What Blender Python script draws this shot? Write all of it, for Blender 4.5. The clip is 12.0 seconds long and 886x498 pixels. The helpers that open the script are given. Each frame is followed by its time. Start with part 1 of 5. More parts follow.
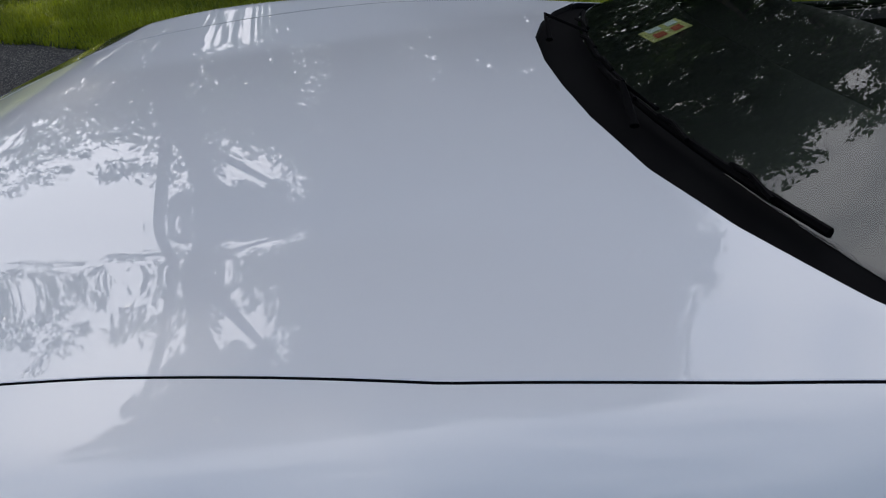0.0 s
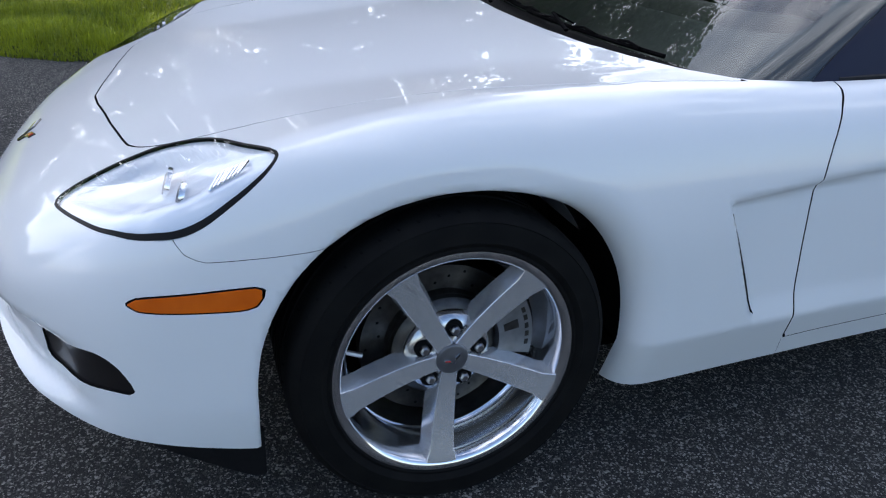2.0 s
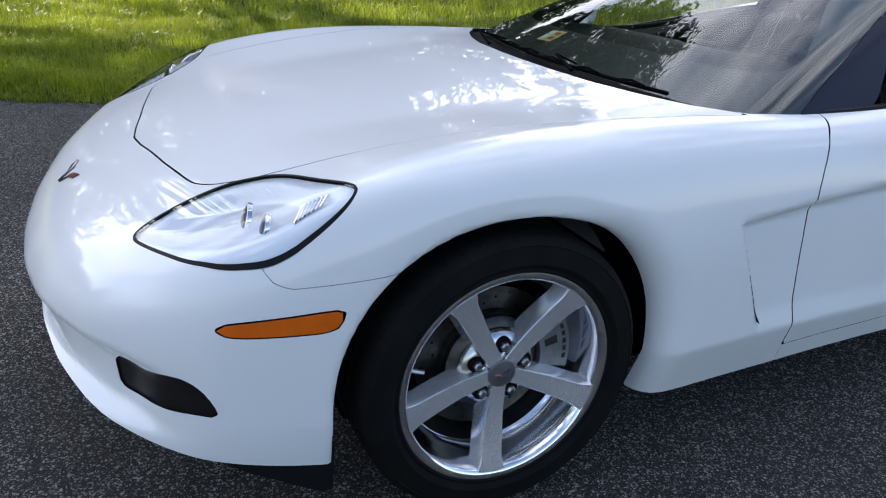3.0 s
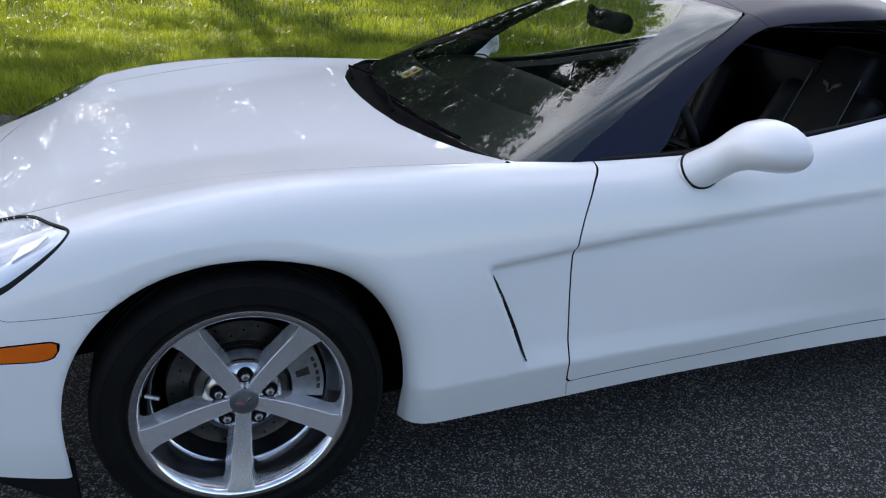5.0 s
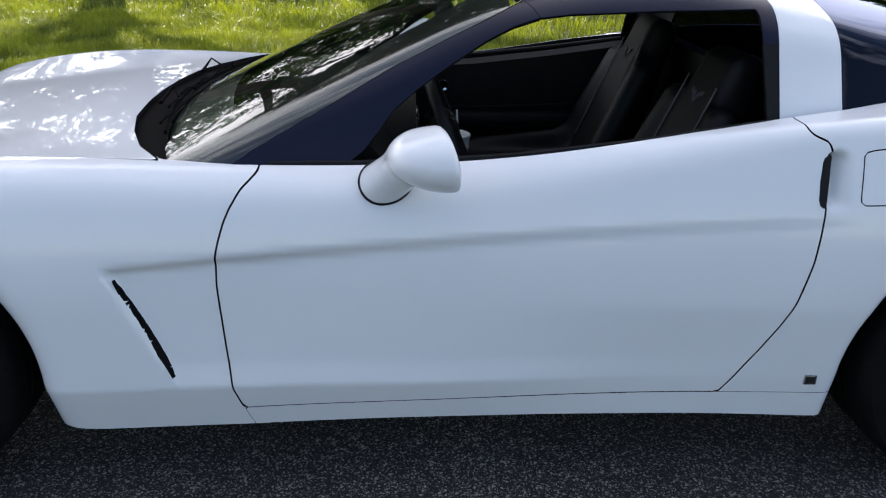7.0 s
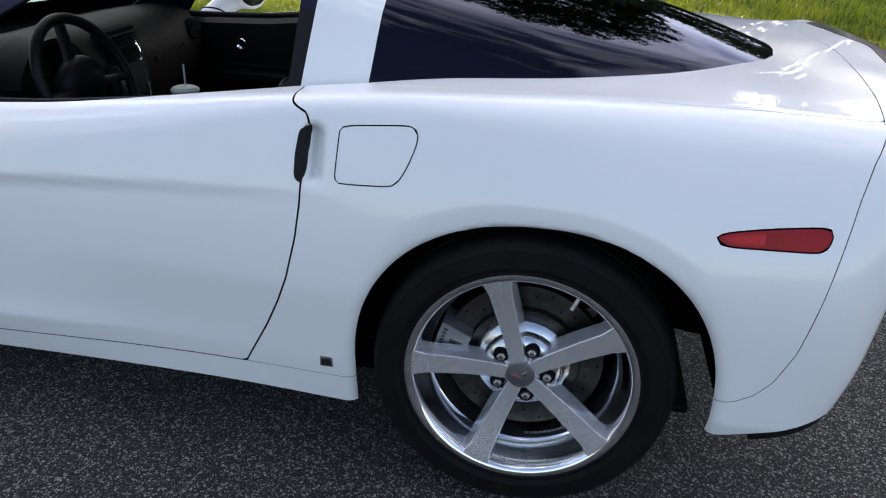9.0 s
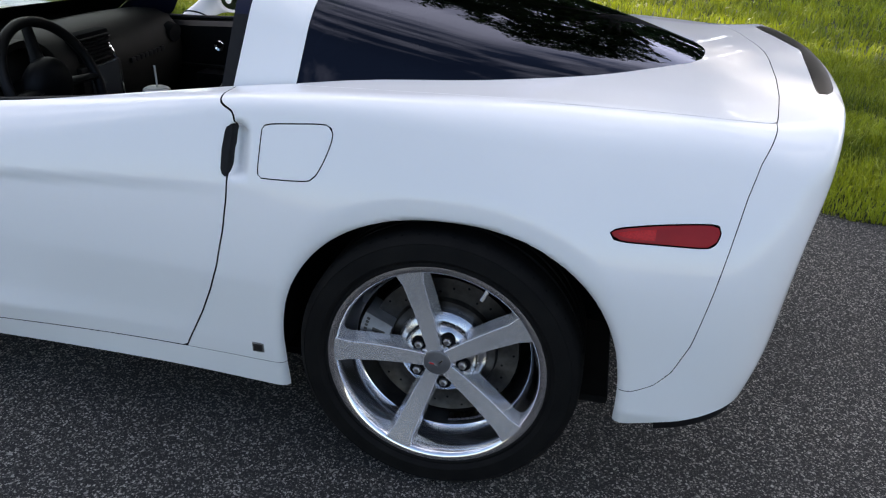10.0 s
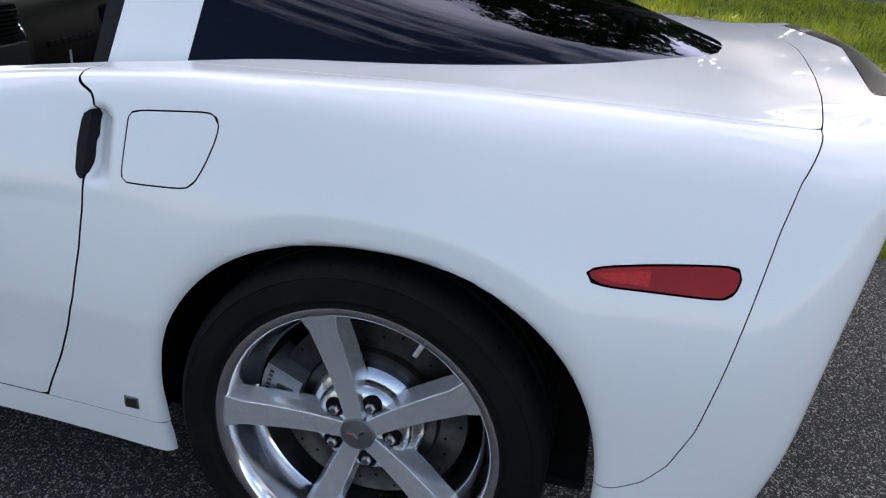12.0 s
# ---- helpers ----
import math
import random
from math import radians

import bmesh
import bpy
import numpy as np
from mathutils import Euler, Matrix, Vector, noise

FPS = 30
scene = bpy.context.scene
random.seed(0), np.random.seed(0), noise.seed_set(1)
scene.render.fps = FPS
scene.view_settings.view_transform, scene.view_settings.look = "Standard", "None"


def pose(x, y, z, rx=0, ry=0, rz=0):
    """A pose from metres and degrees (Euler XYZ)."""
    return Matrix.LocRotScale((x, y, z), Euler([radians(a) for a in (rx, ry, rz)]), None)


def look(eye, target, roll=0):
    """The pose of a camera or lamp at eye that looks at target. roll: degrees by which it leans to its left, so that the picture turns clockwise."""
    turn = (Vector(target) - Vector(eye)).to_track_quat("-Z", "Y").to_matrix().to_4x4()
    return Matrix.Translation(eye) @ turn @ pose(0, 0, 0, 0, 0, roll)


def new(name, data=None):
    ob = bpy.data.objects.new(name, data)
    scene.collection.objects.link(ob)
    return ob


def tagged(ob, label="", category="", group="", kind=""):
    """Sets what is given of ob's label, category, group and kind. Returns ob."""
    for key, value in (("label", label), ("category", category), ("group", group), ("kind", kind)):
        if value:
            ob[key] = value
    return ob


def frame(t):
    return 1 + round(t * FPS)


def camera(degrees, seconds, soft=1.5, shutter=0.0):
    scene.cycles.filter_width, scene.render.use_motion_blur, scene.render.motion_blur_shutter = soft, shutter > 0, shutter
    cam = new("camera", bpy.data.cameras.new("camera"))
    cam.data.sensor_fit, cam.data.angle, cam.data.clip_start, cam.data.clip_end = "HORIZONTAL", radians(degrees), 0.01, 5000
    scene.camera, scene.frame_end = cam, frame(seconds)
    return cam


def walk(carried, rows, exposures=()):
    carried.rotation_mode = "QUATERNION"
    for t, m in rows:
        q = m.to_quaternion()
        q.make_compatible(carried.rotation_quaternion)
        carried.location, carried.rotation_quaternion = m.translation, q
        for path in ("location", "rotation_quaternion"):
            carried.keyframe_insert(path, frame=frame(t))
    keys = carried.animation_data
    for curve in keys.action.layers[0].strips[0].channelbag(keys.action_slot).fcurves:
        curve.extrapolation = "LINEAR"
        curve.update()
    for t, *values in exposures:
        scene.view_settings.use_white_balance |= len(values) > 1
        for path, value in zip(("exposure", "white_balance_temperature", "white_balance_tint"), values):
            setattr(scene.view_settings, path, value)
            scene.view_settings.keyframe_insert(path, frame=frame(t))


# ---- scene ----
cam = camera(60.6, 12.0, 1.15)
PATH = [
    (0, (0.2, -1.118, 1.143), (0.365, 0.612, 0.214), 0.9),
    (0.1, (0.142, -1.181, 1.152), (0.378, 0.534, 0.195), 1.6),
    (0.2, (0.073, -1.241, 1.158), (0.368, 0.457, 0.166), 2.8),
    (0.3, (0.005, -1.294, 1.166), (0.361, 0.376, 0.124), 4.1),
    (0.4, (-0.057, -1.338, 1.173), (0.363, 0.3, 0.107), 4.6),
    (0.5, (-0.095, -1.387, 1.181), (0.383, 0.227, 0.103), 5.0),
    (1, (-0.219, -1.69, 1.175), (0.204, -0.052, 0.108), 2.6),
    (1.5, (-0.346, -1.905, 1.167), (0.188, -0.243, 0.191), 3.7),
    (2, (-0.457, -2.001, 1.17), (0.175, -0.321, 0.288), 2.7),
    (2.5, (-0.655, -2.024, 1.181), (0.077, -0.351, 0.364), 2.3),
    (2.7, (-0.707, -2.029, 1.19), (0.072, -0.368, 0.396), 2.8),
    (4.3, (-0.535, -2.112, 1.251), (0.225, -0.455, 0.428), 4.4),
    (4.5, (-0.408, -2.191, 1.288), (0.332, -0.52, 0.476), 4.4),
    (5, (-0.096, -2.355, 1.352), (0.551, -0.638, 0.556), 2.8),
    (5.5, (0.21, -2.369, 1.331), (0.738, -0.614, 0.529), 1.5),
    (6, (0.536, -2.367, 1.342), (0.943, -0.573, 0.557), 0.6),
    (6.5, (0.892, -2.41, 1.331), (1.133, -0.588, 0.543), 1.1),
    (7, (1.257, -2.403, 1.325), (1.34, -0.572, 0.523), 0.9),
    (7.5, (1.663, -2.39, 1.329), (1.69, -0.555, 0.532), 1.0),
    (7.7, (1.841, -2.375, 1.315), (1.818, -0.548, 0.501), 1.2),
    (9.3, (2.862, -2.3, 1.346), (2.526, -0.531, 0.476), 2.8),
    (9.5, (2.934, -2.321, 1.359), (2.574, -0.554, 0.492), 2.7),
    (10, (2.987, -2.34, 1.361), (2.629, -0.573, 0.494), 2.5),
    (10.5, (2.977, -2.331, 1.358), (2.561, -0.575, 0.494), 1.6),
    (11, (3.026, -2.302, 1.355), (2.647, -0.536, 0.496), 2.6),
    (11.5, (3.069, -2.137, 1.288), (2.802, -0.336, 0.459), 5.1),
    (12, (3.041, -1.913, 1.209), (2.66, -0.13, 0.386), 4.2),
]
walk(cam, [(t, look(eye, target, roll)) for t, eye, target, roll in PATH],
     [(0, -0.06, 6600, 13), (0.5, -0.25, 6000, 13), (1.0, 0.2, 5950, 13), (1.5, 0.72, 6100, 14), (2.5, 0.97, 6300, 14), (4.5, 0.92, 6450, 15), (7.0, 0.9, 6650, 15), (9.5, 1.15, 6950, 16), (12, 1.15, 7000, 16)])

# ---- light ----
SUN_AZ, SUN_EL = 108.0, 33.0      # degrees: direction to the sun, from +x towards +y, and above the horizon
sun_dir = Vector((math.cos(radians(SUN_AZ)) * math.cos(radians(SUN_EL)), math.sin(radians(SUN_AZ)) * math.cos(radians(SUN_EL)), math.sin(radians(SUN_EL))))
world = bpy.data.worlds.new("sky")
scene.world = world
world.use_nodes = True
wn = world.node_tree
sky = wn.nodes.new("ShaderNodeTexSky")
sky.sky_type, sky.sun_disc = "NISHITA", False
sky.sun_elevation, sky.sun_rotation = radians(SUN_EL), radians(90 - SUN_AZ)
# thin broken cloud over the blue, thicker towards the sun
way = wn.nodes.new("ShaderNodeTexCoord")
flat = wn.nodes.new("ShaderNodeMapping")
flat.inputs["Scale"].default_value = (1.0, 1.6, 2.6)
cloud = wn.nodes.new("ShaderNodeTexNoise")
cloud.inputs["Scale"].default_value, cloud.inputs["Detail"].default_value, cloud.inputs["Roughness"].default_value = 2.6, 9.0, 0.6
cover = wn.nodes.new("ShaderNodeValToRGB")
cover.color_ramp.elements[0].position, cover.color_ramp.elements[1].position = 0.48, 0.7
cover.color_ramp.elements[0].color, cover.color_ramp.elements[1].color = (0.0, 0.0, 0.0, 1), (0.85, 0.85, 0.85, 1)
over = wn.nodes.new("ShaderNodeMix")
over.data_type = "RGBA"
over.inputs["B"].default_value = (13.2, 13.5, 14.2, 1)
wn.links.new(way.outputs["Generated"], flat.inputs["Vector"])
wn.links.new(flat.outputs[0], cloud.inputs["Vector"])
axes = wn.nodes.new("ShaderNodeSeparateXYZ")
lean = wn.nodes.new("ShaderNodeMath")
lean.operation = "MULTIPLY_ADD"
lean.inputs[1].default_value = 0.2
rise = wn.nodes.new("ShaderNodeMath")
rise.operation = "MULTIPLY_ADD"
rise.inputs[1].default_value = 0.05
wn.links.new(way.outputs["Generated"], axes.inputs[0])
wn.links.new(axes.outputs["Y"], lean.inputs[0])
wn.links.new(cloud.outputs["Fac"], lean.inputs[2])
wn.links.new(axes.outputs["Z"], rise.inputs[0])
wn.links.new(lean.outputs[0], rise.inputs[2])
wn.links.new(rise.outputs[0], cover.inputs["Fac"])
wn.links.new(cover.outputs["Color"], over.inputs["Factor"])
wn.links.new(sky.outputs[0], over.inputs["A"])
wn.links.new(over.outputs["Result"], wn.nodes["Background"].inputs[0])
wn.nodes["Background"].inputs[1].default_value = 0.13
sun = new("sun", bpy.data.lights.new("sun", "SUN"))
sun.data.energy, sun.data.angle, sun.data.color = 5.0, radians(0.5), (1.0, 0.93, 0.82)
sun.matrix_world = look(sun_dir * 50, (0, 0, 0))

# ---- curves and surfaces ----
def spline(points, soft=0.05):
    """A smooth function through (x, value) knots, rounded over about soft metres."""
    px, py = np.array(points, float).T
    xs = np.arange(px[0] - 0.4, px[-1] + 0.4, 0.004)
    ys = np.interp(xs, px, py)
    ys = np.where(xs < px[0], py[0] + (xs - px[0]) * (py[1] - py[0]) / (px[1] - px[0]), ys)
    ys = np.where(xs > px[-1], py[-1] + (xs - px[-1]) * (py[-1] - py[-2]) / (px[-1] - px[-2]), ys)
    half = int(4 * soft / 0.004)
    if half:
        kern = np.exp(-0.5 * (np.arange(-half, half + 1) * 0.004 / soft) ** 2)
        ys = np.convolve(np.pad(ys, half, mode="edge"), kern / kern.sum(), mode="valid")
    return lambda v: np.interp(v, xs, ys)


def smax(a, b, k):
    h = np.clip(0.5 + 0.5 * (a - b) / k, 0, 1)
    return b + (a - b) * h + k * h * (1 - h)


def step(a, b, v):
    s = np.clip((v - a) / (b - a), 0, 1)
    return s * s * (3 - 2 * s)


# Body of the car: x runs back from the front axle, y to its right, z up; the half section is mirrored.
plan = spline([(-0.6, 0.897), (-0.35, 0.91), (0, 0.909), (0.35, 0.902), (0.6, 0.884), (0.9, 0.866), (1.4, 0.865), (2.0, 0.874), (2.35, 0.9), (2.7, 0.918), (3.0, 0.918), (3.3, 0.893), (3.6, 0.84)], 0.1)
crest = spline([(-0.9, 0.5), (-0.6, 0.645), (-0.38, 0.756), (-0.2, 0.81), (0, 0.84), (0.2, 0.844), (0.6, 0.819), (0.9, 0.804), (1.15, 0.801), (1.39, 0.812), (1.6, 0.838), (1.87, 0.875), (2.12, 0.91), (2.4, 0.937), (2.8, 0.954), (3.1, 0.948), (3.35, 0.937), (3.6, 0.91)], 0.08)
middle = spline([(-0.95, 0.45), (-0.79, 0.572), (-0.645, 0.648), (-0.4, 0.737), (0, 0.782), (0.3, 0.812), (0.5, 0.822), (0.9, 0.83), (2.4, 0.95), (3.1, 0.967), (3.3, 0.957), (3.43, 0.967), (3.56, 0.985), (3.65, 0.99)], 0.035)
nose = spline([(-0.3, -0.9), (0, -0.932), (0.2, -0.92), (0.4, -0.877), (0.6, -0.79), (0.72, -0.7), (0.8, -0.615), (0.86, -0.51), (0.9, -0.39), (1.0, 0.1)], 0.04)
nose_lean = spline([(0.1, 0.05), (0.2, 0.0), (0.4, 0.0), (0.5, 0.005), (0.6, 0.04), (0.8, 0.14)], 0.04)
tail = spline([(-0.3, 3.555), (0, 3.565), (0.2, 3.558), (0.4, 3.542), (0.6, 3.514), (0.75, 3.476), (0.85, 3.43), (0.93, 3.36), (1.0, 3.28)], 0.04)
tail_lean = spline([(0.1, -0.18), (0.245, -0.097), (0.42, -0.049), (0.61, -0.032), (0.75, -0.018), (0.85, -0.004), (1.0, -0.012)], 0.04)
shoulder = spline([(-0.9, 0.1), (-0.3, 0.11), (0.2, 0.1), (0.9, 0.095), (1.5, 0.095), (2.0, 0.05), (2.2, 0.03), (2.45, 0.045), (2.9, 0.085), (3.35, 0.07), (3.6, 0.09)], 0.1)
sill = spline([(-0.95, 0.285), (-0.88, 0.275), (-0.75, 0.25), (-0.62, 0.23), (-0.36, 0.196), (0.35, 0.18), (0.5, 0.162), (0.86, 0.156), (1.2, 0.17), (1.6, 0.177), (2.3, 0.18), (2.9, 0.25), (3.1, 0.256), (3.25, 0.295), (3.5, 0.37)], 0.03)
groove = spline([(0.3, 0.0), (0.5, 0.021), (0.7, 0.024), (1.2, 0.015), (1.7, 0.0085), (2.05, 0.004), (2.3, 0.0), (2.5, 0)], 0.06)


def crease(x):
    return 0.612 + 0.076 * (x - 0.6) - 0.012 * np.clip(x - 1.5, 0, 1)


def slot(z):
    return 0.593 + (0.578 - z) * 0.428


def flank(x, z):
    """The half width of the side at x, z."""
    haunch = step(1.5, 2.1, x) * (1 - step(2.5, 3.0, x))
    tuck = step(1.2, 1.9, x) * (1 - step(2.33, 2.5, x))
    w = plan(x) + 0.003 - (0.36 - 0.17 * tuck) * np.clip(0.3 - z, 0, 1) - (0.72 - 0.17 * haunch) * np.clip(z - 0.5, 0, 1) ** 2
    w = w - 0.13 * tuck * np.clip(0.5 - z, 0, 0.2) - 0.05 * np.clip(0.62 - z, 0, 0.3) * step(2.4, 3.1, x)
    zc = crease(x)
    cut = step(-0.004, 0.026, zc - z) * (1 - step(0.1, 0.3, zc - z) * 0.35) * step(0.29, 0.37, z)
    # scoop behind the door handle
    scoop = 0.034 * step(2.176, 2.188, x) * (1 - step(2.19, 2.238, x)) * step(0.737, 0.762, z) * (1 - step(0.846, 0.864, z))
    near = np.minimum(front_cut(x, z), rear_cut(x, z))
    w = w - 0.008 * (1 - step(0.0, 0.06, near)) * step(0.42, 0.68, z)
    return w - groove(x) * cut * step(-0.008, 0.008, x - slot(z)) - scoop


def deck(x, y):
    # the hood lies flat as far as a crease, then climbs to the fender's crest
    fold = 0.4 + 0.1 * (x + 0.2)
    t = (y - fold) / (0.91 - fold)
    climb = 0.5 * (t + np.sqrt(t * t + 0.008) - (t - 1) - np.sqrt((t - 1) ** 2 + 0.03))
    back = step(0.25, 0.7, x)
    s = climb * (1 - back) + step(0.55, 0.81, y) * back
    return middle(x) * (1 - s) + crest(x) * s - 0.03 * y * y * (1 - s)


def body_field(p):
    x, y, z = p[:, 0], np.abs(p[:, 1]), p[:, 2]
    side = (y - flank(x, z)) / 1.03
    top = (z - deck(x, y)) / np.sqrt(1 + ((middle(x + 0.02) - middle(x - 0.02)) / 0.04) ** 2)
    slope = (nose(y + 0.01) - nose(y - 0.01)) / 0.02
    lip = 0.045 * step(0.25, 0.29, z) * (1 - step(0.38, 0.43, z)) * (1 - step(0.62, 0.8, y))
    front = (nose(y) + nose_lean(z) + lip - x) / np.sqrt(1 + slope ** 2)
    slope = (tail(y + 0.01) - tail(y - 0.01)) / 0.02
    back = (x - tail(y) - tail_lean(z)) / np.sqrt(1 + slope ** 2)
    f = smax(side, top, shoulder(x))
    f = smax(f, front, 0.1)
    f = smax(f, back, 0.07 - 0.045 * step(0.8, 0.92, z))
    # wheel openings, with a rolled edge that is softer behind the front wheel
    dx = x - 0.003
    lip_f = 0.018 + 0.07 * step(0.1, 0.33, dx)
    f = smax(f, np.where(y > 0.4, -front_cut(x, z), -0.5), lip_f)
    dx = x - 2.707
    lip_r = 0.018 + 0.014 * step(0.15, 0.35, -dx) + 0.02 * step(0.2, 0.36, dx)
    return smax(f, np.where(y > 0.4, -rear_cut(x, z), -0.5), lip_r)


def wheel_cut(dx, dz, r, e):
    """Distance outside a wheel opening."""
    return (np.abs(dx) ** e + np.maximum(dz, 0) ** e + 1e-9) ** (1 / e) - r


def front_cut(x, z):
    dx = x - 0.003
    return wheel_cut(np.where(dx > 0, dx * 0.975, dx), z - 0.31, 0.369, 2.2)


def rear_cut(x, z):
    dx = x - 2.707
    return wheel_cut(np.where(dx < 0, dx * 0.97, dx), z - 0.31, 0.394, 2.3)


# The cabin above the belt: windscreen, roof and tailgate glass.
roof_mid = spline([(0.3, 0.7), (0.5, 0.775), (0.7, 0.862), (1.0, 1.0), (1.3, 1.13), (1.45, 1.185), (1.7, 1.225), (1.95, 1.236), (2.2, 1.215), (2.6, 1.135), (3.0, 1.042), (3.27, 0.957), (3.5, 0.87)], 0.06)
roof_crown = spline([(0.4, 0.1), (0.7, 0.12), (1.0, 0.17), (1.5, 0.27), (2.1, 0.3), (2.6, 0.38), (3.3, 0.4)], 0.1)
cabin_plan = spline([(0.3, 0.7), (0.7, 0.69), (1.0, 0.675), (1.5, 0.66), (1.9, 0.674), (2.1, 0.688), (2.3, 0.681), (2.7, 0.606), (3.0, 0.5), (3.2, 0.36), (3.3, 0.2), (3.4, -0.1)], 0.06)


def cabin_field(p):
    x, y, z = p[:, 0], np.abs(p[:, 1]), p[:, 2]
    side = (y - cabin_plan(x) + 0.58 * (z - 0.9)) / 1.16
    side = side / np.sqrt(1 + ((cabin_plan(x + 0.02) - cabin_plan(x - 0.02)) / 0.04) ** 2)
    slope = (roof_mid(x + 0.02) - roof_mid(x - 0.02)) / 0.04
    top = (z - roof_mid(x) + roof_crown(x) * y * y) / np.sqrt(1 + slope ** 2)
    return smax(side, top, 0.05)


def slope_of(field, p, e=0.002):
    g = np.stack([field(p + d) - field(p - d) for d in np.eye(3) * e], 1) / (2 * e)
    return g


def skin(field, lo, hi, cell):
    """The surface field = 0 as vertices, quads and normals."""
    axes = [np.arange(a, b, cell) for a, b in zip(lo, hi)]
    shape = tuple(len(a) for a in axes)
    grid = np.stack(np.meshgrid(*axes, indexing="ij"), -1).reshape(-1, 3)
    val = np.concatenate([field(part_) for part_ in np.array_split(grid, 12)]).reshape(shape)
    sign = val > 0
    cells = tuple(n - 1 for n in shape)
    total, count = np.zeros(cells + (3,)), np.zeros(cells)
    faces = []
    for ax in range(3):
        a = [slice(None)] * 3
        b = [slice(None)] * 3
        a[ax], b[ax] = slice(0, -1), slice(1, None)
        cross = sign[tuple(a)] != sign[tuple(b)]
        i, j, k = np.nonzero(cross)
        va, vb = val[tuple(a)][cross], val[tuple(b)][cross]
        pos = np.stack([axes[0][i], axes[1][j], axes[2][k]], 1)
        pos[:, ax] += cell * va / (va - vb)
        o1, o2 = (ax + 1) % 3, (ax + 2) % 3
        ring = []
        for d1, d2 in ((-1, -1), (0, -1), (0, 0), (-1, 0)):
            idx = np.stack([i, j, k], 1)
            idx[:, o1] += d1
            idx[:, o2] += d2
            ok = ((idx >= 0) & (idx < np.array(cells))).all(1)
            q = idx[ok]
            np.add.at(total, tuple(q.T), pos[ok])
            np.add.at(count, tuple(q.T), 1)
            ring.append((idx, ok))
        good = ring[0][1] & ring[1][1] & ring[2][1] & ring[3][1]
        quad = np.stack([np.ravel_multi_index(tuple(np.clip(r[0], 0, np.array(cells) - 1).T), cells) for r in ring], 1)[good]
        flip = sign[tuple(a)][cross][good]
        faces.append(np.where(flip[:, None], quad[:, ::-1], quad))
    faces = np.concatenate(faces)
    used = np.nonzero(count.ravel() > 0)[0]
    remap = np.full(count.size, -1)
    remap[used] = np.arange(len(used))
    verts = total.reshape(-1, 3)[used] / count.ravel()[used][:, None]
    faces = remap[faces]
    for turn in range(4):
        if turn in (1, 2):
            s, c = np.zeros_like(verts), np.zeros(len(verts))
            for n in range(4):
                np.add.at(s, faces[:, n], verts[faces[:, n - 1]] + verts[faces[:, (n + 1) % 4]])
                np.add.at(c, faces[:, n], 2)
            verts = np.where((c >= 8)[:, None], 0.5 * verts + 0.5 * s / np.maximum(c, 1)[:, None], verts)
        for _ in range(2):
            g = slope_of(field, verts)
            verts = verts - np.clip(field(verts), -0.02, 0.02)[:, None] * g / np.maximum((g * g).sum(1), 0.05)[:, None]
    g = slope_of(field, verts, 0.007)
    return verts, faces.tolist(), g / np.linalg.norm(g, axis=1, keepdims=True)

# ---- materials ----
def mat(name, colour, rough=0.5, metal=0.0, coat=0.0, **more):
    m = bpy.data.materials.new(name)
    m.use_nodes = True
    b = m.node_tree.nodes["Principled BSDF"]
    b.inputs["Base Color"].default_value = (*colour, 1)
    b.inputs["Roughness"].default_value = rough
    b.inputs["Metallic"].default_value = metal
    b.inputs["Coat Weight"].default_value = coat
    b.inputs["Coat Roughness"].default_value = 0.02
    for key, value in more.items():
        b.inputs[key.replace("_", " ")].default_value = value
    return m


def nodes(m):
    return m.node_tree.nodes, m.node_tree.links, m.node_tree.nodes["Principled BSDF"]


def node(m, kind, **inputs):
    n = m.node_tree.nodes.new(kind)
    for key, value in inputs.items():
        n.inputs[key.replace("_", " ")].default_value = value
    return n


def place(m, scale=1.0):
    """World-size coordinates from the object's own space."""
    t = m.node_tree.nodes.new("ShaderNodeTexCoord")
    return t.outputs["Object"]


def vary(m, scale, low, high, detail=4.0, socket="Base Color", more=None):
    """Noise between two values of a socket."""
    ns, ln, b = nodes(m)
    n = node(m, "ShaderNodeTexNoise", Scale=scale, Detail=detail)
    ln.new(place(m), n.inputs["Vector"])
    r = ns.new("ShaderNodeValToRGB")
    r.color_ramp.elements[0].position, r.color_ramp.elements[1].position = 0.3, 0.7
    if socket == "Base Color":
        r.color_ramp.elements[0].color, r.color_ramp.elements[1].color = (*low, 1), (*high, 1)
    else:
        r.color_ramp.elements[0].color, r.color_ramp.elements[1].color = (low, low, low, 1), (high, high, high, 1)
    ln.new(n.outputs["Fac"], r.inputs["Fac"])
    ln.new(r.outputs["Color"], b.inputs[socket])
    return r


def bump(m, scale, strength, distance=0.001, kind="noise"):
    ns, ln, b = nodes(m)
    if kind == "noise":
        n = node(m, "ShaderNodeTexNoise", Scale=scale, Detail=3.0)
        out = n.outputs["Fac"]
    else:
        n = node(m, "ShaderNodeTexVoronoi", Scale=scale)
        out = n.outputs["Distance"]
    ln.new(place(m), n.inputs["Vector"])
    k = node(m, "ShaderNodeBump", Strength=strength, Distance=distance)
    ln.new(out, k.inputs["Height"])
    ln.new(k.outputs["Normal"], b.inputs["Normal"])
    return k


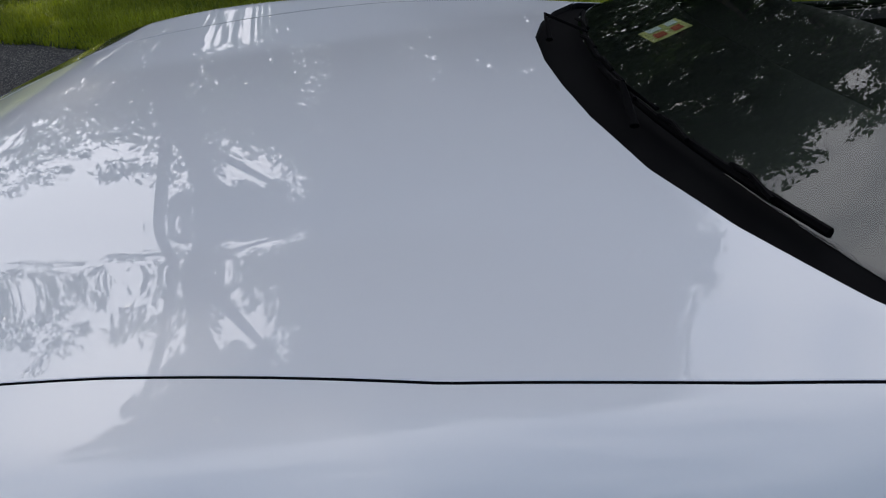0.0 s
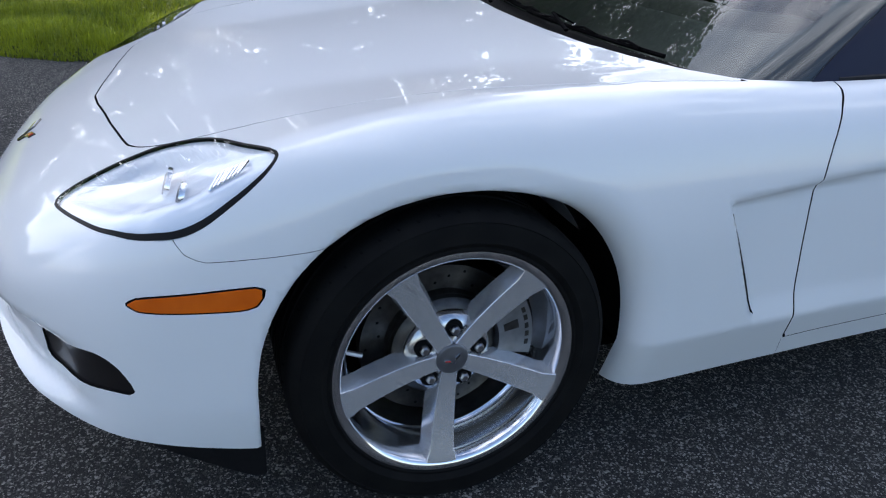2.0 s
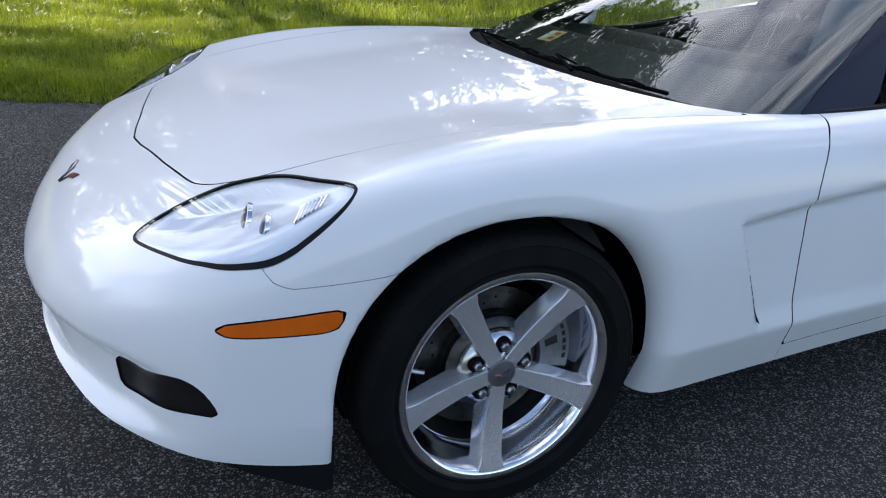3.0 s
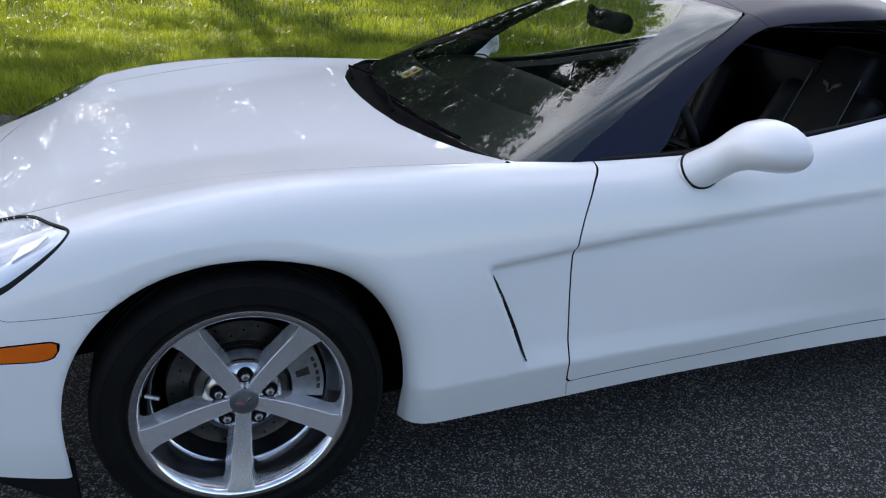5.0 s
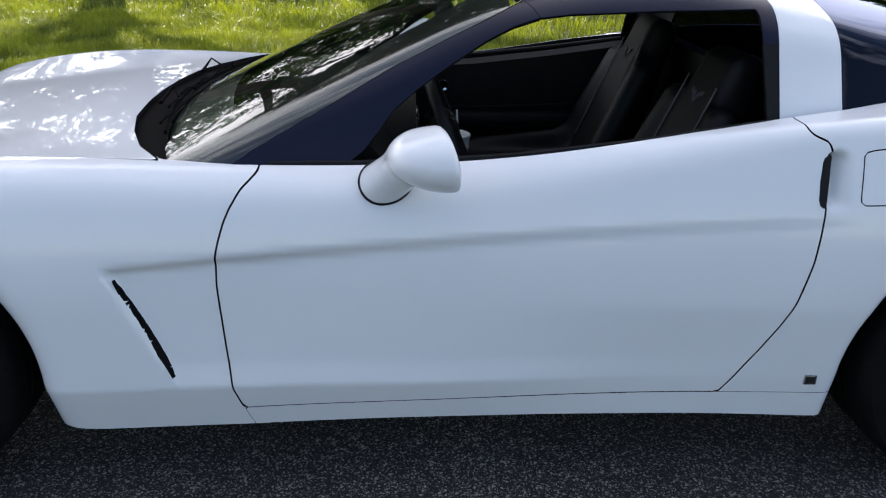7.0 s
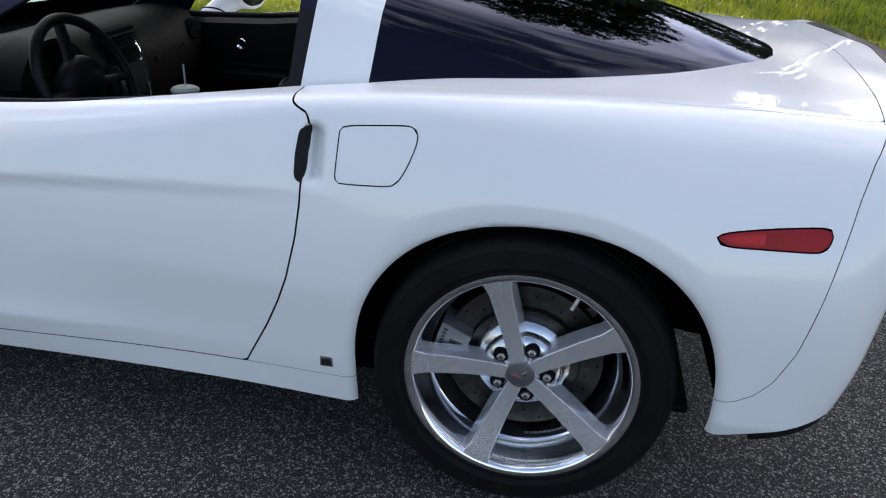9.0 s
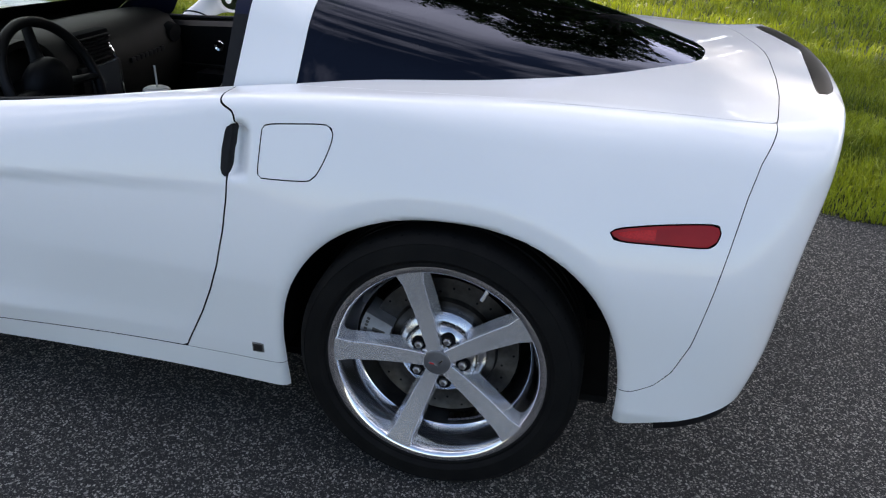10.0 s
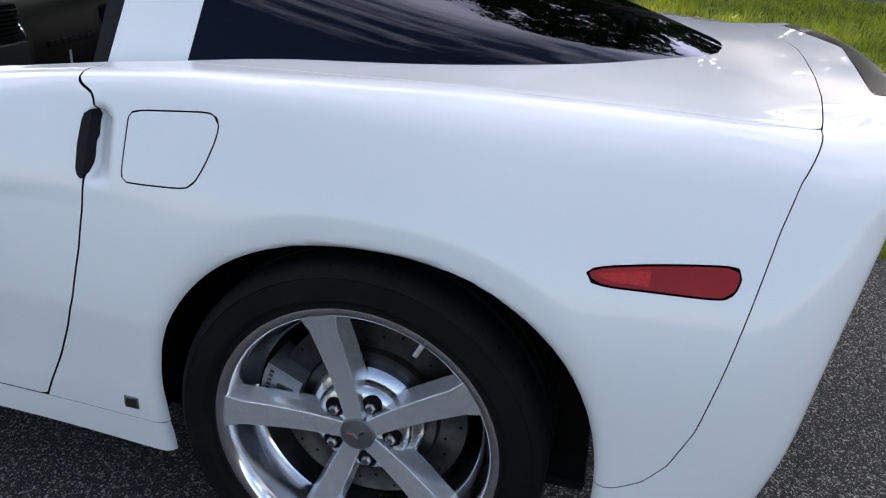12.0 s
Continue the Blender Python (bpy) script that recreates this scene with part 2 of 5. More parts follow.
white_paint = mat("white_paint", (0.8, 0.81, 0.82), 0.5, coat=1.0, Specular_IOR_Level=0.08)
vary(white_paint, 1.3, (0.78, 0.79, 0.8), (0.82, 0.825, 0.83))
vary(white_paint, 30.0, 0.004, 0.012, socket="Coat Roughness")
black_paint = mat("black_paint", (0.008, 0.009, 0.02), 0.4, coat=0.05, Specular_IOR_Level=0.2)
vary(black_paint, 2.0, (0.004, 0.006, 0.02), (0.006, 0.008, 0.026))
cowl_black = mat("cowl_black", (0.0025, 0.0025, 0.003), 0.7, Specular_IOR_Level=0.03)
bump(cowl_black, 900.0, 0.15, 0.0004)
black_trim = mat("black_trim", (0.007, 0.007, 0.008), 0.55, Specular_IOR_Level=0.18)
vary(black_trim, 40.0, 0.45, 0.65, socket="Roughness")
bump(black_trim, 900.0, 0.2, 0.0004)
# black for dark linings, and for shade painted into gaps and recesses
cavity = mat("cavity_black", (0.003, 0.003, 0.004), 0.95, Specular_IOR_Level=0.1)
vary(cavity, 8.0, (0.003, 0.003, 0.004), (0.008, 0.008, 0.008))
frit_black = mat("printed_black", (0.004, 0.004, 0.005), 0.35)
vary(frit_black, 30.0, 0.3, 0.4, socket="Roughness")
rubber = mat("tyre_rubber", (0.012, 0.012, 0.013), 0.75, Specular_IOR_Level=0.13)
vary(rubber, 14.0, (0.003, 0.003, 0.0034), (0.007, 0.0068, 0.0065))
bump(rubber, 350.0, 0.25, 0.0006)
alloy = mat("polished_alloy", (0.82, 0.82, 0.84), 0.1, 1.0)
vary(alloy, 6.0, 0.08, 0.13, socket="Roughness")
machined = mat("machined_alloy", (0.88, 0.88, 0.9), 0.24, 0.78)
vary(machined, 5.0, 0.22, 0.27, socket="Roughness")
# rim metal darkened for the shade deep inside the barrel
shaded_rim = mat("shaded_rim", (0.08, 0.08, 0.085), 0.45, 0.6)
vary(shaded_rim, 20.0, (0.04, 0.04, 0.042), (0.1, 0.098, 0.095))
cap_grey = mat("cap_grey", (0.16, 0.16, 0.17), 0.35, 0.6)
vary(cap_grey, 40.0, (0.14, 0.14, 0.15), (0.18, 0.18, 0.19))
hat_silver = mat("hat_silver", (0.6, 0.61, 0.63), 0.22, 1.0)
vary(hat_silver, 40.0, 0.15, 0.3, socket="Roughness")
chrome = mat("chrome", (0.8, 0.8, 0.82), 0.06, 1.0)
vary(chrome, 30.0, 0.04, 0.1, socket="Roughness")
steel = mat("brake_steel", (0.36, 0.36, 0.37), 0.3, 1.0)
vary(steel, 60.0, (0.28, 0.28, 0.29), (0.42, 0.42, 0.43))
disc_steel = mat("disc_steel", (0.14, 0.135, 0.13), 0.38, 0.9)
vary(disc_steel, 50.0, (0.05, 0.048, 0.046), (0.085, 0.082, 0.08))
caliper_grey = mat("caliper_silver", (0.55, 0.56, 0.58), 0.4, 0.6)
vary(caliper_grey, 30.0, (0.2, 0.205, 0.215), (0.28, 0.285, 0.3))
leather = mat("black_leather", (0.005, 0.005, 0.006), 0.5, Specular_IOR_Level=0.2)
vary(leather, 12.0, (0.003, 0.003, 0.004), (0.006, 0.006, 0.006))
bump(leather, 260.0, 0.3, 0.0008, "cells")
dash_vinyl = mat("dash_vinyl", (0.03, 0.029, 0.028), 0.6, Specular_IOR_Level=0.12)
vary(dash_vinyl, 9.0, (0.009, 0.0085, 0.0075), (0.014, 0.013, 0.011))
amber = mat("amber_lens", (0.72, 0.13, 0.005), 0.2, coat=0.2, Specular_IOR_Level=0.3)
vary(amber, 18.0, (0.62, 0.1, 0.004), (0.74, 0.14, 0.006))
red_lens = mat("red_lens", (0.42, 0.012, 0.015), 0.3, Specular_IOR_Level=0.2)
vary(red_lens, 14.0, (0.24, 0.006, 0.01), (0.34, 0.008, 0.013))
red_prism = mat("red_prism", (0.55, 0.02, 0.02), 0.2, Specular_IOR_Level=0.2)
vary(red_prism, 300.0, (0.4, 0.012, 0.014), (0.6, 0.02, 0.022))
smoked = mat("smoked_lens", (0.012, 0.01, 0.011), 0.3, coat=0.25, Specular_IOR_Level=0.3)
vary(smoked, 10.0, (0.005, 0.004, 0.005), (0.011, 0.009, 0.009))
silver = mat("lamp_reflector", (0.82, 0.84, 0.87), 0.25, 0.1)
vary(silver, 20.0, 0.1, 0.22, socket="Roughness")
thread_grey = mat("thread_grey", (0.09, 0.09, 0.09), 0.7)
flag_red = mat("badge_red", (0.5, 0.02, 0.02), 0.25, coat=1.0)
flag_black = mat("badge_black", (0.01, 0.01, 0.01), 0.25, coat=1.0)
screen_grey = mat("screen_grey", (0.05, 0.055, 0.06), 0.15)
cup_white = mat("cup_paper", (0.75, 0.74, 0.72), 0.5)
vary(cup_white, 25.0, (0.7, 0.69, 0.67), (0.78, 0.77, 0.75))
cup_red = mat("cup_print", (0.5, 0.05, 0.03), 0.5)
sticker_yellow = mat("sticker_yellow", (0.62, 0.55, 0.2), 0.6)
sticker_white = mat("sticker_white", (0.75, 0.75, 0.72), 0.6)
sticker_red = mat("sticker_red", (0.55, 0.1, 0.05), 0.6)


def glass(name, tint, base, sheen=(1, 1, 1)):
    """Thin tinted glass: clear, with gloss that grows towards a grazing view (base: head-on share)."""
    m = bpy.data.materials.new(name)
    m.use_nodes = True
    ns, ln = m.node_tree.nodes, m.node_tree.links
    ns.remove(ns["Principled BSDF"])
    clear, gloss, mix = (ns.new("ShaderNode" + k) for k in ("BsdfTransparent", "BsdfGlossy", "MixShader"))
    clear.inputs["Color"].default_value = (*tint, 1)
    gloss.inputs["Roughness"].default_value = 0.0
    gloss.inputs["Color"].default_value = (*sheen, 1)
    facing, fifth, share = ns.new("ShaderNodeLayerWeight"), ns.new("ShaderNodeMath"), ns.new("ShaderNodeMath")
    facing.inputs["Blend"].default_value = 0.5
    fifth.operation, share.operation = "POWER", "MULTIPLY_ADD"
    fifth.inputs[1].default_value = 5.0
    share.inputs[1].default_value, share.inputs[2].default_value = 1 - base, base
    ln.new(facing.outputs["Facing"], fifth.inputs[0])
    ln.new(fifth.outputs[0], share.inputs[0])
    ln.new(share.outputs[0], mix.inputs[0])
    ln.new(clear.outputs[0], mix.inputs[1])
    ln.new(gloss.outputs[0], mix.inputs[2])
    ln.new(mix.outputs[0], ns["Material Output"].inputs["Surface"])
    return m


clear_glass = glass("clear_glass", (0.66, 0.74, 0.7), 0.08)
privacy_glass = glass("privacy_glass", (0.012, 0.014, 0.03), 0.035, (0.62, 0.68, 0.9))
lamp_glass = glass("lamp_glass", (0.93, 0.95, 0.97), 0.08)

# asphalt: dark binder with pale and dark stones
asphalt = mat("asphalt", (0.05, 0.05, 0.052), 0.85)
ns, ln, b = nodes(asphalt)
where = place(asphalt)
cells = node(asphalt, "ShaderNodeTexVoronoi", Scale=300.0)
cells2 = node(asphalt, "ShaderNodeTexVoronoi", Scale=190.0)
warp = node(asphalt, "ShaderNodeTexNoise", Scale=0.9, Detail=5.0)
fine = node(asphalt, "ShaderNodeTexNoise", Scale=420.0, Detail=2.0)
for n in (cells, cells2, warp, fine):
    ln.new(where, n.inputs["Vector"])
tone = ns.new("ShaderNodeValToRGB")
tone.color_ramp.elements[0].color, tone.color_ramp.elements[1].color = (0.006, 0.006, 0.007, 1), (0.46, 0.44, 0.41, 1)
tone.color_ramp.elements[0].position, tone.color_ramp.elements[1].position = 0.35, 1.0
e = tone.color_ramp.elements.new(0.88)
e.color = (0.085, 0.083, 0.08, 1)
e = tone.color_ramp.elements.new(0.65)
e.color = (0.021, 0.021, 0.021, 1)
bw = ns.new("ShaderNodeSeparateColor")
ln.new(cells.outputs["Color"], bw.inputs[0])
ln.new(bw.outputs[0], tone.inputs["Fac"])
tone2 = ns.new("ShaderNodeValToRGB")
tone2.color_ramp.elements[0].color, tone2.color_ramp.elements[1].color = (0.012, 0.012, 0.013, 1), (0.5, 0.48, 0.45, 1)
tone2.color_ramp.elements[0].position, tone2.color_ramp.elements[1].position = 0.86, 1.0
bw2 = ns.new("ShaderNodeSeparateColor")
ln.new(cells2.outputs["Color"], bw2.inputs[0])
ln.new(bw2.outputs[0], tone2.inputs["Fac"])
both = ns.new("ShaderNodeMix")
both.data_type, both.blend_type = "RGBA", "LIGHTEN"
both.inputs["Factor"].default_value = 0.85
ln.new(tone.outputs[0], both.inputs["A"])
ln.new(tone2.outputs[0], both.inputs["B"])
worn = ns.new("ShaderNodeValToRGB")
worn.color_ramp.elements[0].color, worn.color_ramp.elements[1].color = (0.62, 0.62, 0.63, 1), (1.2, 1.17, 1.12, 1)
worn.color_ramp.elements[0].position, worn.color_ramp.elements[1].position = 0.35, 0.7
ln.new(warp.outputs["Fac"], worn.inputs["Fac"])
mul = ns.new("ShaderNodeMix")
mul.data_type, mul.blend_type = "RGBA", "MULTIPLY"
mul.inputs["Factor"].default_value = 1.0
ln.new(both.outputs["Result"], mul.inputs["A"])
ln.new(worn.outputs[0], mul.inputs["B"])
ln.new(mul.outputs["Result"], b.inputs["Base Color"])
h = ns.new("ShaderNodeMath")
h.operation = "ADD"
ln.new(cells.outputs["Distance"], h.inputs[0])
ln.new(fine.outputs["Fac"], h.inputs[1])
k = node(asphalt, "ShaderNodeBump", Strength=0.9, Distance=0.006)
k.invert = True
ln.new(h.outputs[0], k.inputs["Height"])
ln.new(k.outputs["Normal"], b.inputs["Normal"])

turf = mat("turf", (0.06, 0.09, 0.015), 0.9)
vary(turf, 2.2, (0.015, 0.025, 0.004), (0.05, 0.065, 0.008), 8.0)
bump(turf, 60.0, 0.8, 0.03)


def leafy(name, dark, light, scale):
    m = mat(name, light, 0.5)
    ns, ln, b = nodes(m)
    g = ns.new("ShaderNodeNewGeometry")
    r = ns.new("ShaderNodeValToRGB")
    r.color_ramp.elements[0].color, r.color_ramp.elements[1].color = (*dark, 1), (*light, 1)
    n = node(m, "ShaderNodeTexNoise", Scale=scale, Detail=3.0)
    ln.new(place(m), n.inputs["Vector"])
    a = ns.new("ShaderNodeMath")
    a.operation = "MULTIPLY_ADD"
    a.inputs[1].default_value = 0.45
    ln.new(g.outputs["Random Per Island"], a.inputs[0])
    s = ns.new("ShaderNodeMath")
    s.operation = "MULTIPLY_ADD"
    s.inputs[1].default_value, s.inputs[2].default_value = 1.6, -0.5
    ln.new(n.outputs["Fac"], s.inputs[0])
    ln.new(s.outputs[0], a.inputs[2])
    ln.new(a.outputs[0], r.inputs["Fac"])
    ln.new(r.outputs["Color"], b.inputs["Base Color"])
    # light through the blade
    thin = ns.new("ShaderNodeBsdfTranslucent")
    ln.new(r.outputs["Color"], thin.inputs["Color"])
    mix = ns.new("ShaderNodeMixShader")
    mix.inputs[0].default_value = 0.4
    ln.new(b.outputs[0], mix.inputs[1])
    ln.new(thin.outputs[0], mix.inputs[2])
    ln.new(mix.outputs[0], ns["Material Output"].inputs["Surface"])
    return m


blade_green = leafy("grass_blades", (0.035, 0.07, 0.004), (0.44, 0.5, 0.025), 1.6)
leaf_green = leafy("tree_leaves", (0.02, 0.045, 0.008), (0.05, 0.1, 0.02), 0.6)
bark = mat("bark", (0.09, 0.07, 0.05), 0.9)
vary(bark, 6.0, (0.05, 0.04, 0.03), (0.13, 0.1, 0.075))
bump(bark, 25.0, 0.8, 0.02)

# ---- building helpers ----
def sdf(poly, q):
    """Signed distance to a closed outline, negative inside."""
    poly = np.array(poly, float)
    best, inside = np.full(len(q), 1e9), np.zeros(len(q), bool)
    for a, b in zip(poly, np.roll(poly, -1, 0)):
        e, w = b - a, q - a
        t = np.clip((w @ e) / max(e @ e, 1e-12), 0, 1)
        best = np.minimum(best, ((w - t[:, None] * e) ** 2).sum(1))
        c = ((a[1] > q[:, 1]) != (b[1] > q[:, 1]))
        with np.errstate(divide="ignore", invalid="ignore"):
            inside ^= c & (q[:, 0] < e[0] * (q[:, 1] - a[1]) / (e[1] if e[1] else 1e-12) + a[0])
    return np.where(inside, -1, 1) * np.sqrt(best)


def rounded(poly, turns=2):
    p = np.array(poly, float)
    for _ in range(turns):
        n = np.roll(p, -1, 0)
        p = np.stack([0.78 * p + 0.22 * n, 0.22 * p + 0.78 * n], 1).reshape(-1, 2)
    return p


def side_view(poly):
    return lambda v: sdf(poly, v[:, [0, 2]])


def top_view(poly):
    return lambda v: sdf(poly, np.stack([v[:, 0], np.abs(v[:, 1])], 1))


def clip(v, faces, n, f):
    """The part of a surface where f > 0."""
    keep = f > 0
    quads = np.array(faces)
    cnt = keep[quads].sum(1)
    out = [list(q) for q in quads[cnt == 4]]
    vs, ns_, cuts = [], [], {}
    base = len(v)
    for q in quads[(cnt > 0) & (cnt < 4)]:
        poly = []
        for a, b in zip(q, np.roll(q, -1)):
            if keep[a]:
                poly.append(int(a))
            if keep[a] != keep[b]:
                key = (min(a, b), max(a, b))
                if key not in cuts:
                    s = f[a] / (f[a] - f[b])
                    cuts[key] = base + len(vs)
                    vs.append(v[a] + s * (v[b] - v[a]))
                    m = n[a] + s * (n[b] - n[a])
                    ns_.append(m / np.linalg.norm(m))
                poly.append(cuts[key])
        if len(poly) > 2:
            out.append(poly)
    v2 = np.concatenate([v, np.array(vs).reshape(-1, 3)])
    n2 = np.concatenate([n, np.array(ns_).reshape(-1, 3)])
    used = np.array(sorted({i for q in out for i in q}), int)
    remap = np.full(len(v2), -1)
    remap[used] = np.arange(len(used))
    return v2[used], [[int(remap[i]) for i in q] for q in out], n2[used]


def clip_all(v, faces, n, fields):
    """The part of a surface where every field is above zero, with true corners where two of them meet."""
    F = np.stack(fields, 1)
    quads = np.array(faces)
    pos = F[quads] > 0
    drop = (~pos).all(1).any(1)
    full = pos.all((1, 2))
    out = quads[full].tolist()
    rows = np.concatenate([v, n, F], 1)
    more, cuts, base = [], {}, len(v)

    def row(i):
        return rows[i] if i < base else more[i - base]
    for q in quads[~drop & ~full].tolist():
        poly = q
        for k in range(F.shape[1]):
            val = [row(i)[6 + k] for i in poly]
            if min(val) > 0:
                continue
            cutp = []
            m = len(poly)
            for j in range(m):
                a, b = poly[j], poly[(j + 1) % m]
                fa, fb = val[j], val[(j + 1) % m]
                if fa > 0:
                    cutp.append(a)
                if (fa > 0) != (fb > 0):
                    key = (min(a, b), max(a, b), k)
                    if key not in cuts:
                        cuts[key] = base + len(more)
                        more.append(row(a) + fa / (fa - fb) * (row(b) - row(a)))
                        more[-1][6 + k] = 1e-9
                    cutp.append(cuts[key])
            poly = cutp
            if len(poly) < 3:
                break
        if len(poly) > 2:
            out.append(poly)
    every = np.concatenate([rows, np.array(more).reshape(-1, rows.shape[1])])
    used = np.array(sorted({i for q in out for i in q}), int)
    remap = np.full(len(every), -1)
    remap[used] = np.arange(len(used))
    nn = every[used, 3:6]
    return every[used, :3], [[int(remap[i]) for i in q] for q in out], nn / np.maximum(np.linalg.norm(nn, axis=1, keepdims=True), 1e-9)


def folded(v, faces, n, depth, lip=0.0015):
    """Adds a rounded edge that turns inwards along every open border."""
    seen = {}
    for q in faces:
        for a, b in zip(q, q[1:] + q[:1]):
            seen[(a, b)] = 1
    border = [(a, b) for a, b in seen if (b, a) not in seen]
    out = {}
    for a, b in border:
        d = np.cross(v[b] - v[a], n[a])
        d = d / max(np.linalg.norm(d), 1e-9)
        for i in (a, b):
            out[i] = out.get(i, 0) + d
    vs, nn, ring = list(v), list(n), {}
    for i, d in out.items():
        d = d / max(np.linalg.norm(d), 1e-9)
        m = n[i] + d
        ring[i] = (len(vs), len(vs) + 1, len(vs) + 2)
        vs += [v[i] - lip * n[i] + 0.6 * lip * d, v[i] - 0.4 * depth * n[i] + 0.6 * lip * d, v[i] - depth * n[i] + 0.6 * lip * d]
        nn += [m / max(np.linalg.norm(m), 1e-9), d, d]
    fs = list(faces)
    for a, b in border:
        ra, rb = ring[a], ring[b]
        fs += [[b, a, ra[0], rb[0]], [rb[0], ra[0], ra[1], rb[1]], [rb[1], ra[1], ra[2], rb[2]]]
    return np.array(vs), fs, np.array(nn)


def shade_folds(ob, panel_faces):
    """Colours the deep part of a folded edge black, as the shade in the gap."""
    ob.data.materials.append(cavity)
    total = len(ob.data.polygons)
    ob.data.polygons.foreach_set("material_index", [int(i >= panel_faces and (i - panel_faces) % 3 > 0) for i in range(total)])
    return ob


def mesh_of(name, v, faces, material, n=None, smooth=True):
    me = bpy.data.meshes.new(name)
    me.from_pydata([tuple(p) for p in np.asarray(v, float)], [], [list(map(int, q)) for q in faces])
    me.materials.append(material)
    if smooth:
        me.polygons.foreach_set("use_smooth", [True] * len(me.polygons))
    me.update()
    if n is not None:
        me.normals_split_custom_set_from_vertices([tuple(p) for p in np.asarray(n, float)])
    return me


def hang(ob, parent):
    ob.parent = parent
    return ob


def part(name, bm, material, parent, label="", smooth=True):
    """A bmesh, or vertices and faces (and normals), as ONE mesh under a thing or a part."""
    if isinstance(bm, tuple):
        me = mesh_of(name, bm[0], bm[1], material, bm[2] if len(bm) > 2 else None, smooth)
    else:
        me = bpy.data.meshes.new(name)
        bmesh.ops.recalc_face_normals(bm, faces=bm.faces)
        bm.to_mesh(me)
        bm.free()
        me.materials.append(material)
        me.polygons.foreach_set("use_smooth", [smooth] * len(me.polygons))
        if smooth:
            me.set_sharp_from_angle(angle=radians(38))
    ob = new(name, me)
    ob.parent = parent
    return tagged(ob, label=label)


def thing(name, label, category, group="", at=(0, 0, 0)):
    ob = new(name)
    ob.location = at
    ob.empty_display_size = 0.1
    return tagged(ob, label=label, category=category, group=group)


def lathe(profile, steps=64, closed=False):
    """A profile of (radius, outward) turned about the y axis; outward is -y."""
    v, f = [], []
    k = len(profile)
    for i in range(steps):
        a = 2 * math.pi * i / steps
        v += [(r * math.cos(a), -o, r * math.sin(a)) for r, o in profile]
    for i in range(steps):
        j = (i + 1) % steps
        for m in range(k if closed else k - 1):
            p = (m + 1) % k
            f.append((i * k + m, i * k + p, j * k + p, j * k + m))
    return np.array(v), f


def solid(v, f):
    bm = bmesh.new()
    vs = [bm.verts.new(p) for p in v]
    for q in f:
        try:
            bm.faces.new([vs[i] for i in q])
        except ValueError:
            pass
    return bm


def box(lo, hi, bevel=0.0, seg=2):
    bm = bmesh.new()
    bmesh.ops.create_cube(bm, size=1)
    c, s = (Vector(lo) + Vector(hi)) / 2, Vector(hi) - Vector(lo)
    for w in bm.verts:
        w.co = Vector((w.co.x * s.x, w.co.y * s.y, w.co.z * s.z)) + c
    if bevel:
        bmesh.ops.bevel(bm, geom=bm.edges[:], offset=bevel, segments=seg, affect="EDGES", profile=0.6)
    return bm


def tube(path, radius, sides=10, flat=1.0):
    """A tube along a path of points; radius may be a list."""
    path = [Vector(p) for p in path]
    rad = [float(r) for r in radius] if isinstance(radius, (list, tuple)) else [radius] * len(path)
    v, f = [], []
    up = Vector((0, 0, 1))
    for i, p in enumerate(path):
        d = (path[min(i + 1, len(path) - 1)] - path[max(i - 1, 0)]).normalized()
        s = d.cross(up)
        s = s.normalized() if s.length > 1e-3 else Vector((1, 0, 0))
        u = s.cross(d)
        for k in range(sides):
            a = 2 * math.pi * k / sides
            v.append(p + rad[i] * (math.cos(a) * s + flat * math.sin(a) * u))
    for i in range(len(path) - 1):
        for k in range(sides):
            m = (k + 1) % sides
            f.append((i * sides + k, i * sides + m, (i + 1) * sides + m, (i + 1) * sides + k))
    f.append(tuple(range(sides))[::-1])
    f.append(tuple((len(path) - 1) * sides + k for k in range(sides)))
    return solid(v, f)


def bend(points, steps=40):
    """A smooth path through points."""
    p = np.array(points, float)
    s = np.r_[0, np.cumsum(np.linalg.norm(np.diff(p, axis=0), axis=1))]
    fine_s = np.linspace(0, s[-1], steps)
    out = np.stack([np.interp(fine_s, s, p[:, i]) for i in range(p.shape[1])], 1)
    for _ in range(6):
        out[1:-1] = 0.25 * out[:-2] + 0.5 * out[1:-1] + 0.25 * out[2:]
    return [tuple(q) for q in out]


def ball(p, c, r):
    """Roughly the distance to an ellipsoid."""
    q = (p - np.array(c)) / np.array(r)
    k = np.linalg.norm(q, axis=1)
    return (k - 1) * min(r)


def rod(p, a, b, ra, rb):
    a, b = np.array(a, float), np.array(b, float)
    t = np.clip(((p - a) @ (b - a)) / ((b - a) @ (b - a)), 0, 1)
    return np.linalg.norm(p - a - t[:, None] * (b - a), axis=1) - (ra + (rb - ra) * t)


def slab(p, c, half, r):
    q = np.abs(p - np.array(c)) - np.array(half) + r
    return np.linalg.norm(np.maximum(q, 0), axis=1) + np.minimum(q.max(1), 0) - r


def smin(a, b, k):
    return -smax(-a, -b, k)

# ---- the car's outer panels ----
car = thing("sports_car", "white two-door sports coupe with black roof parked on asphalt", "car")

